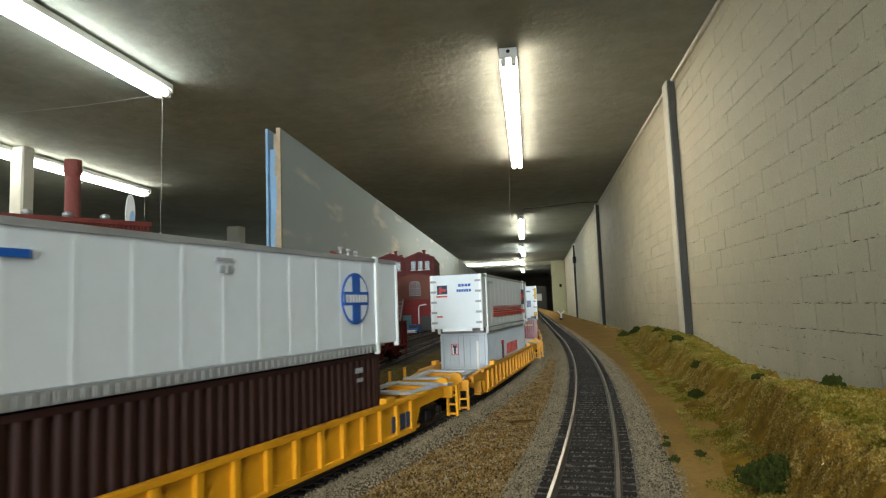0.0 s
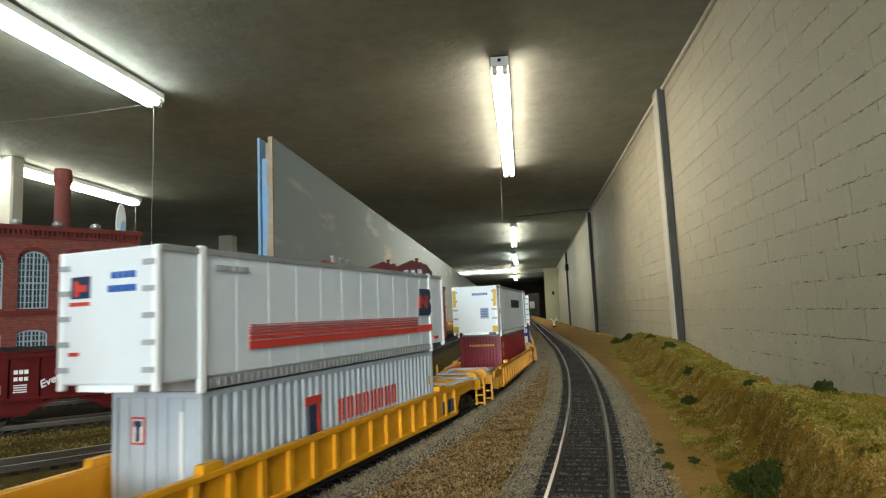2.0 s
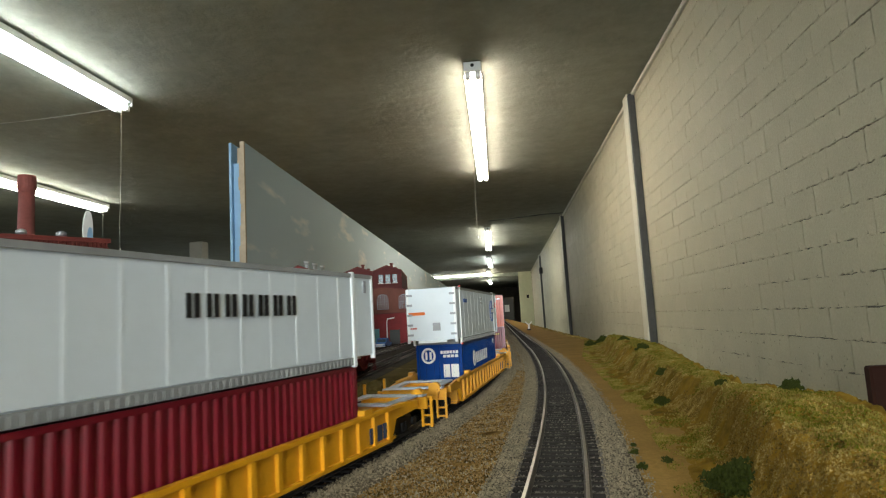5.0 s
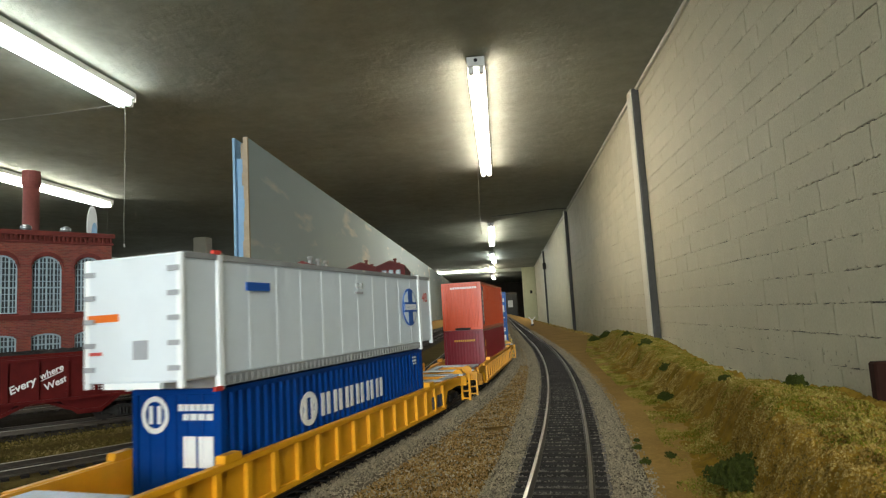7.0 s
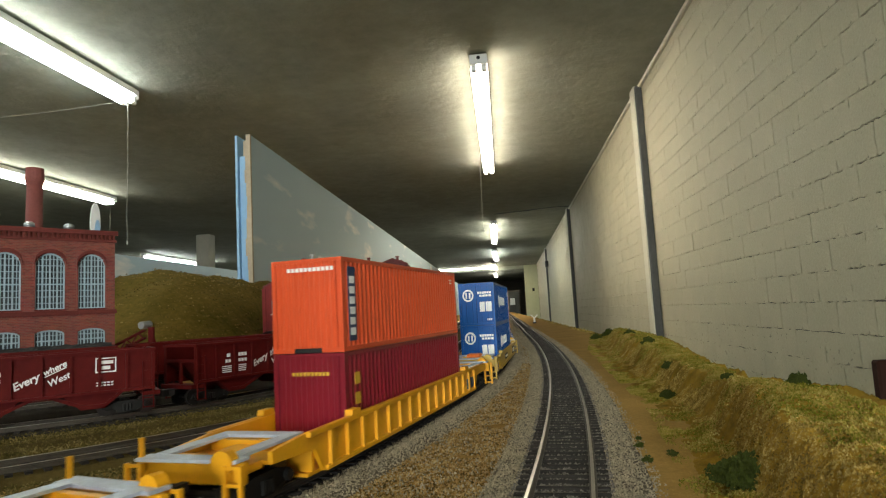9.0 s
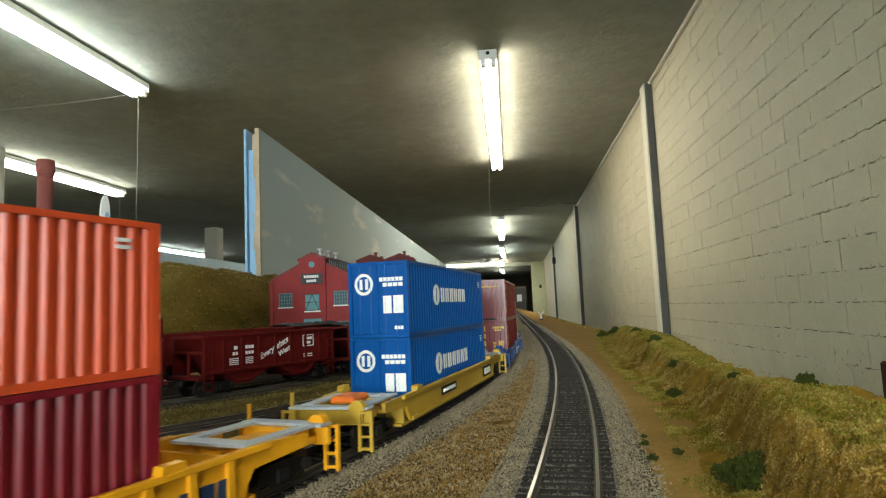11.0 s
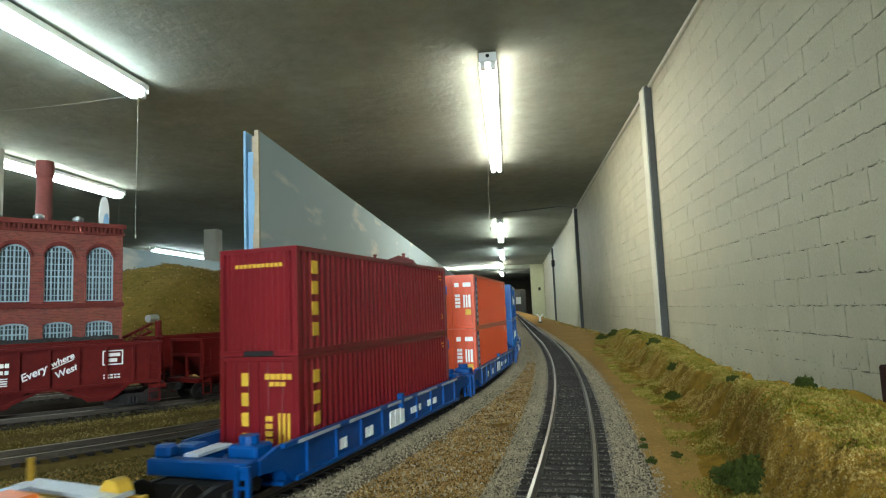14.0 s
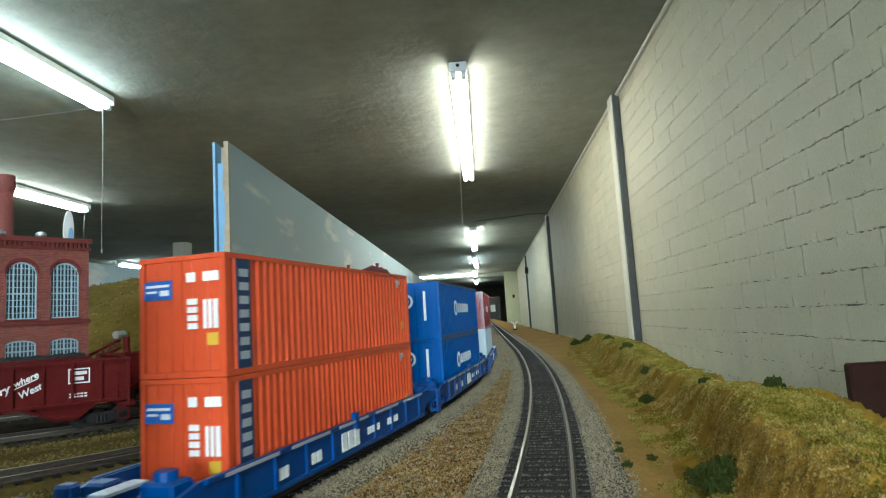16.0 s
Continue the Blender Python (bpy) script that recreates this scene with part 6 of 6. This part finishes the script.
    d.add("tag", "side", [(0.0104, 0.0132, 0.0334, 0.0344), (0.0104, 0.0132, -0.0005, 0.0006)], M_REDMARK, 0.0008)
    d.add("lettering", "side", [(0.024, 0.0345, 0.0245, 0.0268)], M_ROYAL, 0.0003)
    d.add("lettering", "side", [(0.088, 0.094, 0.0245, 0.0253), (0.0888, 0.0906, 0.0265, 0.0285), (0.092, 0.0938, 0.0265, 0.0285)], M_GREYMARK, 0.0003)
    d.add("flash", "end", [(0.0012, 0.0110, 0.0178, 0.0196)], M_ORANGEBIT, 0.0002)
    d.add("data_panel", "end", [(0.0155, 0.0200, 0.0085, 0.0130)], M_GREYMARK, 0.0002)
    d.word("end", 0.002, 0.006, 0.0098, 0.0106, 3, M_REDMARK, 0.2, 0.0002)
    out.append((yc(), -0.293, [(lo, WELL), (up, WELL + 0.0302)]))

    lo, d = corrugated_box(M_MAROON, "maroon corrugated container in the well", 0.0333)
    d.word("end", 0.0075, 0.0225, 0.0255, 0.0268, 10, M_YELMARK, 0.35)
    d.add("lettering", "side", [(0.0075, 0.0115, z, z + 0.0042) for z in (0.0215, 0.0145, 0.0075)], M_YELMARK)
    up, d = corrugated_box(M_ORANGEBOX, "orange corrugated container stacked above", 0.0333)
    d.word("end", 0.0065, 0.0255, 0.0288, 0.0302, 11, M_LETTER, 0.3)
    d.add("name_panel", "side", [(0.0045, 0.0105, 0.0035, 0.0300)], M_NAVY, 0.00012)
    d.add("lettering", "side", [(0.0055, 0.0095, z, z + 0.0026) for z in (0.0055, 0.0092, 0.0129, 0.0166, 0.0203, 0.0240)], M_LETTER, 0.0002)
    d.add("marking", "side", [(0.1290, 0.1325, 0.0285, 0.0293), (0.1290, 0.1325, 0.0270, 0.0278)], M_LETTER)
    out.append((yc(), -0.576, [(lo, WELL), (up, WELL + 0.0335)]))

    car = well_car(M_MUSTARD, "mustard-yellow double-stack well car with black name panels", ribs=False, half=0.118, well=0.086, orange=True)
    lo, d = corrugated_box(M_BLUEBOX2, "bright blue corrugated container in the well", 0.0333, end_ribs=False)
    ring_marks(d)
    up, d = corrugated_box(M_BLUEBOX2, "bright blue corrugated container stacked above", 0.0333, end_ribs=False)
    ring_marks(d)
    out.append((car, -0.851, [(lo, WELL), (up, WELL + 0.0335)]))

    def unit():
        return articulated_car("blue articulated double-stack well car with white lettering")
    lo, d = corrugated_box(M_REDBOX, "red corrugated container with yellow door lettering in the well", 0.0333, end_ribs=False)
    d.add("lettering", "end", [(0.0080, 0.0105, z, z + 0.0040) for z in (0.0245, 0.0185, 0.0125, 0.0065)], M_YELMARK)
    d.word("end", 0.0165, 0.0262, 0.0265, 0.0282, 5, M_YELMARK, 0.2)
    d.word("end", 0.0180, 0.0240, 0.0245, 0.0258, 3, M_YELMARK, 0.2)
    d.add("marking", "end", [(0.0165, 0.0190, 0.0075 + k * 0.0022, 0.0090 + k * 0.0022) for k in range(4)] + [(0.0210 + k * 0.0016, 0.0219 + k * 0.0016, 0.0070, 0.0165) for k in range(3)], M_YELMARK)
    d.add("lettering", "side", [(0.0085, 0.0120, z, z + 0.0040) for z in (0.0245, 0.0180, 0.0115, 0.0050)], M_YELMARK, 0.00012)
    d.add("marking", "side", [(0.1295, 0.1335, 0.0285, 0.0292), (0.1310, 0.1335, 0.0270, 0.0277)], M_YELMARK)
    up, d = corrugated_box(M_REDBOX, "red corrugated container with yellow side lettering stacked above", 0.0333)
    d.word("end", 0.0060, 0.0235, 0.0272, 0.0284, 11, M_YELMARK, 0.35)
    d.add("lettering", "side", [(0.0085, 0.0120, z, z + 0.0042) for z in (0.0250, 0.0185, 0.0120, 0.0055)], M_YELMARK, 0.00012)
    d.add("marking", "side", [(0.1295, 0.1335, 0.0285, 0.0292), (0.1310, 0.1335, 0.0270, 0.0277), (0.1325, 0.1333, 0.0075, 0.0100)], M_YELMARK)
    out.append((unit(), -1.100, [(lo, WELL), (up, WELL + 0.0335)]))

    def orange(label):
        c, d = corrugated_box(M_ORANGEBOX, label, 0.0333, end_ribs=False)
        d.add("name_panel", "side", [(0.0050, 0.0112, 0.0016, 0.0318)], M_NAVY, 0.00012)
        d.add("lettering", "side", [(0.0060, 0.0102, z, z + 0.0022) for z in (0.0040, 0.0078, 0.0116, 0.0154, 0.0192, 0.0230, 0.0268)], M_GREYMARK, 0.0002)
        d.add("blue_panel", "end", [(0.0016, 0.0110, 0.0215, 0.0268)], M_ROYAL)
        d.add("marking", "end", [(0.0024, 0.0100, 0.0250, 0.0257), (0.0024, 0.0060, 0.0235, 0.0241), (0.0070, 0.0100, 0.0226, 0.0241)], M_LETTER, 0.0002)
        d.add("marking", "end", [(0.0158, 0.0186, 0.0258, 0.0284), (0.0212, 0.0262, 0.0258, 0.0284)], M_LETTER)
        d.add("marking", "end", [(0.0160, 0.0192, 0.0130 + k * 0.0022, 0.0146 + k * 0.0022) for k in range(4)] + [(0.0212, 0.0222, 0.0130, 0.0208), (0.0228, 0.0238, 0.0130, 0.0208), (0.0244, 0.0258, 0.0130, 0.0208)], M_LETTER)
        d.add("tag", "end", [(0.0222, 0.0258, 0.0085, 0.0118)], M_YELMARK)
        d.add("marking", "side", [(0.1275, 0.1295, 0.0285, 0.0305), (0.1255, 0.127, 0.0272, 0.0305)], M_GREYMARK)
        d.add("tag", "side", [(0.1295, 0.1312, 0.0080, 0.0115)], M_YELMARK)
        return c
    out.append((unit(), -1.302, [(orange("orange corrugated container with navy name panel in the well"), WELL),
                                 (orange("orange corrugated container with navy name panel stacked above"), WELL + 0.0335)]))

    def blue(label):
        c, d = corrugated_box(M_BLUEBOX2, label, 0.0333, end_ribs=False)
        d.disc("end", 0.0078, 0.0225, 0.0045, 0.0045, M_LETTER, 0.0001, hole=0.72)
        d.add("emblem_bar", "end", [(0.0056, 0.0098, 0.0218, 0.0232)], M_LETTER)
        d.add("data_strip", "end", [(0.0185, 0.0200, 0.0110, 0.0280)], M_LETTER)
        d.disc("side", 0.050, 0.018, 0.005, 0.005, M_LETTER, 0.0001, hole=0.6)
        d.word("side", 0.058, 0.100, 0.0150, 0.0210, 5, M_LETTER, 0.35)
        return c
    out.append((unit(), -1.500, [(blue("blue corrugated container with white emblem in the well"), WELL), (blue("blue corrugated container with white emblem stacked above"), WELL + 0.0335)]))
    lo, d = corrugated_box(M_GREYBOX, "pale grey corrugated container in the well", 0.0333, end_ribs=False)
    up, d = corrugated_box(M_MAROON, "maroon corrugated container stacked above", 0.0333)
    d.word("side", 0.05, 0.09, 0.015, 0.021, 5, M_LETTER, 0.3)
    out.append((unit(), -1.698, [(lo, WELL), (up, WELL + 0.0335)]))
    return out


# ---- standing hopper cars ----
def words(parent, body, x, y, z, size, slope):
    """Slanting white words on a side that faces local -y."""
    cu = bpy.data.curves.new("slogan", "FONT")
    cu.body, cu.size, cu.extrude, cu.shear, cu.offset = body, size, 0.00006, 0.25, size * 0.025
    tmp = bpy.data.objects.new("slogan", cu)
    me = bpy.data.meshes.new_from_object(tmp)
    bpy.data.objects.remove(tmp)
    me.materials.clear()
    me.materials.append(M_LETTER)
    ob = new("slogan", me)
    ob.parent = parent
    ob.matrix_basis = pose(x, y - 0.0001, z, 90, -slope, 0)


def hopper(m, label, script=True, coal=False):
    c = tagged(empty("hopper_car", m), label, "railway car", "standing hopper cars")
    hl, hw, zt, zs = 0.056, 0.0165, 0.0365, 0.0150
    bm = bmesh.new()
    for s in (-1, 1):
        y = s * hw
        prism(bm, [(-hl, zs), (hl, zs), (hl, zt), (-hl, zt)], "y", *sorted((y, y - s * 0.0008)))
    part("side_wall", bm, M_HOPPER, c)
    for s in (-1, 1):
        for i in range(9):
            x = -hl + 0.0008 + (2 * hl - 0.0016) * i / 8
            y0, y1 = sorted((s * hw, s * (hw + 0.0013)))
            part("rib", boxes((x - 0.0007, x + 0.0007, y0, y1, zs, zt - 0.001)), M_HOPPER, c)
    rim = bmesh.new()
    for s in (-1, 1):
        y0, y1 = sorted((s * (hw - 0.001), s * (hw + 0.0017)))
        box(rim, -hl - 0.0006, hl + 0.0006, y0, y1, zt - 0.0004, zt + 0.0012)
        box(rim, -hl, hl, *sorted((s * (hw - 0.0002), s * (hw + 0.0012))), zs - 0.0012, zs + 0.0004)
        x0, x1 = sorted((s * (hl - 0.001), s * (hl + 0.0008)))
        box(rim, x0, x1, -hw + 0.001, hw - 0.001, zt - 0.0004, zt + 0.0012)
    part("rim", rim, M_HOPPER, c)
    fl = bmesh.new()
    prism(fl, [(-hl, zt - 0.008), (-0.030, 0.008), (-0.020, 0.008), (0.0, 0.017), (0.020, 0.008), (0.030, 0.008), (hl, zt - 0.008), (hl, zt - 0.010), (0.031, 0.0065), (0.019, 0.0065), (0.0, 0.0150), (-0.019, 0.0065), (-0.031, 0.0065), (-hl, zt - 0.010)], "y", -hw + 0.001, hw - 0.001)
    part("slope_sheet", fl, M_HOPPER, c)
    for x in (-0.0245, 0.0245):
        bm = bmesh.new()
        prism(bm, [(x - 0.016, zs), (x + 0.016, zs), (x + 0.006, 0.0055), (x - 0.006, 0.0055)], "y", -hw + 0.002, hw - 0.002)
        part("hopper_bay", bm, M_HOPPER, c)
    for s in (-1, 1):
        x0, x1 = sorted((s * (hl - 0.006), s * (hl + 0.003)))
        part("end_platform", boxes((x0, x1, -hw, hw, 0.0105, 0.0128)), M_HOPPER, c)
        part("end_post", boxes((*sorted((s * (hl - 0.0012), s * hl)), -hw, -hw + 0.0015, 0.0128, zt), (*sorted((s * (hl - 0.0012), s * hl)), hw - 0.0015, hw, 0.0128, zt), (*sorted((s * (hl - 0.0012), s * hl)), -0.001, 0.001, 0.0128, zt - 0.009)), M_HOPPER, c)
        for y in (-hw - 0.0006, hw + 0.0006):
            bm = bmesh.new()
            for k in range(6):
                box(bm, *sorted((s * (hl - 0.0065), s * (hl - 0.0005))), y - 0.0004, y + 0.0004, 0.0035 + k * 0.0052, 0.0041 + k * 0.0052)
            for xx in (hl - 0.0065, hl - 0.0009):
                box(bm, *sorted((s * xx, s * (xx + 0.0005))), y - 0.0004, y + 0.0004, 0.0032, 0.0300)
            part("ladder", bm, M_HOPPER, c)
        bogie(c, s * (hl - 0.014))
        coupler(c, s * (hl + 0.002), s)
    if coal:
        bm = bmesh.new()
        g = [[bm.verts.new((-hl + 0.002 + (2 * hl - 0.004) * i / 30, -hw + 0.002 + (2 * hw - 0.004) * j / 10, zt + 0.002 * noise.noise((i * 0.8, j * 0.9, 3)) + 0.0035 * math.sin(math.pi * j / 10))) for j in range(11)] for i in range(31)]
        for i in range(30):
            for j in range(10):
                bm.faces.new((g[i][j], g[i + 1][j], g[i + 1][j + 1], g[i][j + 1]))
        part("coal_load", bm, M_COAL, c)
    if script:
        # local -y is the lettered side
        y0, y1 = -hw - 0.0002, -hw - 0.00005
        bm = bmesh.new()
        bars_of(bm, -0.0335, -0.0305, 0.0278, 0.0300, 1, y0, y1, 0.1)
        bars_of(bm, -0.0245, -0.0175, 0.0278, 0.0300, 3, y0, y1, 0.2)
        bars_of(bm, -0.0345, -0.0300, 0.0242, 0.0262, 2, y0, y1, 0.25)
        bars_of(bm, -0.0245, -0.0175, 0.0242, 0.0262, 3, y0, y1, 0.25)
        for k in range(4):
            box(bm, -0.0370, -0.0300, y0, y1, 0.0180 + k * 0.0012, 0.0186 + k * 0.0012)
            box(bm, -0.0245, -0.0185, y0, y1, 0.0180 + k * 0.0012, 0.0186 + k * 0.0012)
        bars_of(bm, 0.0260, 0.0350, 0.0195, 0.0203, 5, y0, y1)
        bars_of(bm, 0.0260, 0.0350, 0.0180, 0.0188, 5, y0, y1)
        box(bm, 0.0255, 0.0360, y0, y1, 0.0255, 0.0262)
        box(bm, 0.0255, 0.0360, y0, y1, 0.0332, 0.0338)
        box(bm, 0.0255, 0.0262, y0, y1, 0.0262, 0.0332)
        box(bm, 0.0353, 0.0360, y0, y1, 0.0262, 0.0332)
        box(bm, 0.0270, 0.0345, y0, y1, 0.0303, 0.0322)
        box(bm, 0.0285, 0.0330, y0, y1, 0.0272, 0.0292)
        tagged(part("lettering", bm, M_LETTER, c), kind="stuff")
        for body, x, z, size in (("Every:", -0.0122, 0.0195, 0.0056), ("where", 0.0012, 0.0262, 0.0046), ("West", 0.0034, 0.0200, 0.0050)):
            words(c, body, x, y1, z, size, 24)
        bm = bmesh.new()
        prism(bm, [(0.0012, 0.0252), (0.0118, 0.0300), (0.0118, 0.0305), (0.0012, 0.0257)], "y", y0, y1)
        part("underline", bm, M_LETTER, c)
    return c


def along(path, s):
    for a, b in zip(path, path[1:]):
        d = math.dist(a, b)
        if s <= d:
            k = s / d
            return a[0] + (b[0] - a[0]) * k, a[1] + (b[1] - a[1]) * k, math.degrees(math.atan2(b[1] - a[1], b[0] - a[0]))
        s -= d
    return (*path[-1], 0)


def path_s(path, y):
    s = 0.0
    for a, b in zip(path, path[1:]):
        if b[1] < y:
            return s + math.dist(a, b) * (a[1] - y) / (a[1] - b[1])
        s += math.dist(a, b)
    return s


def standing_cars():
    z = 0.0059
    s0 = path_s(HOPPER_PATH, HOPPER_Y)
    for k in range(3):
        x, y, a = along(HOPPER_PATH, s0 + 0.128 - k * 0.128)
        hopper(pose(x, y, z, 0, 0, a + 180), "red open hopper car with white slogan, standing on the yard track", k < 2, k > 1)
    s1 = path_s(YARD_PATH, 0.50)
    for k in range(3):
        x, y, a = along(YARD_PATH, s1 + 0.128 - k * 0.128)
        hopper(pose(x, y, z, 0, 0, a + 180), "red hopper car with a dark load on the back track", k > 0, k != 1)
    # derrick with a lamp behind the hoppers
    d = tagged(empty("derrick", pose(-0.3330, 0.530, 0.0, 0, 0, 12)), "small red lattice derrick with a round lamp", "crane")
    bm = bmesh.new()
    a0, a1 = Vector((-0.040, -0.004, 0.0345)), Vector((-0.002, 0, 0.0535))
    for s in (-0.003, 0.003):
        rod(bm, a0 + Vector((0, s, 0)), a1 + Vector((0, s, 0)), 0.0009, 5)
        rod(bm, a0 + Vector((0, s, -0.007)), a1 + Vector((0, s, -0.007)), 0.0009, 5)
    for i in range(8):
        p, q = a0.lerp(a1, i / 8), a0.lerp(a1, (i + 1) / 8)
        up, dn = Vector((0, -0.003, 0)), Vector((0, -0.003, -0.007))
        rod(bm, p + (up if i % 2 else dn), q + (dn if i % 2 else up), 0.0007, 4)
    part("boom", bm, M_HOPPER, d)
    bm = bmesh.new()
    rod(bm, (0.004, 0, 0), (0.004, 0, 0.056), 0.0030, 8)
    rod(bm, (0.010, 0, 0.030), (0.004, 0, 0.054), 0.0012, 6)
    part("mast", bm, M_HOPPER, d)
    part("cab", boxes((-0.008, 0.02, -0.01, 0.01, 0.0, 0.036), bevel=0.001), M_HOPPER, d)
    bm = bmesh.new()
    rod(bm, (-0.003, -0.006, 0.0580), (0.001, 0.004, 0.0585), 0.0034, 16)
    part("lamp", bm, M_STEEL, d, "round metal lamp")


HOPPER_Y = 0.4204

# ---- build ----
room()
block_wall()
lamps()
columns()
scenery()
backdrops()
mound()
brick_works()
steel_works()
pickup()
standing_cars()
TRAIN = stacks()
SPEED = 0.111
RAIL = 0.0060


def motions():
    """The train runs at a steady pace along its curved track, cars and loads together."""
    for car, s0, loads in TRAIN:
        rows = []
        for i in range(33):
            t = i * 0.5
            x, y, h = train_place(s0 + SPEED * t)
            rows.append((t, pose(x, y, RAIL, 0, 0, math.degrees(h))))
        walk(car, rows)
        for ob, z in loads:
            walk(ob, [(t, m @ pose(0, 0, z)) for t, m in rows])


motions()
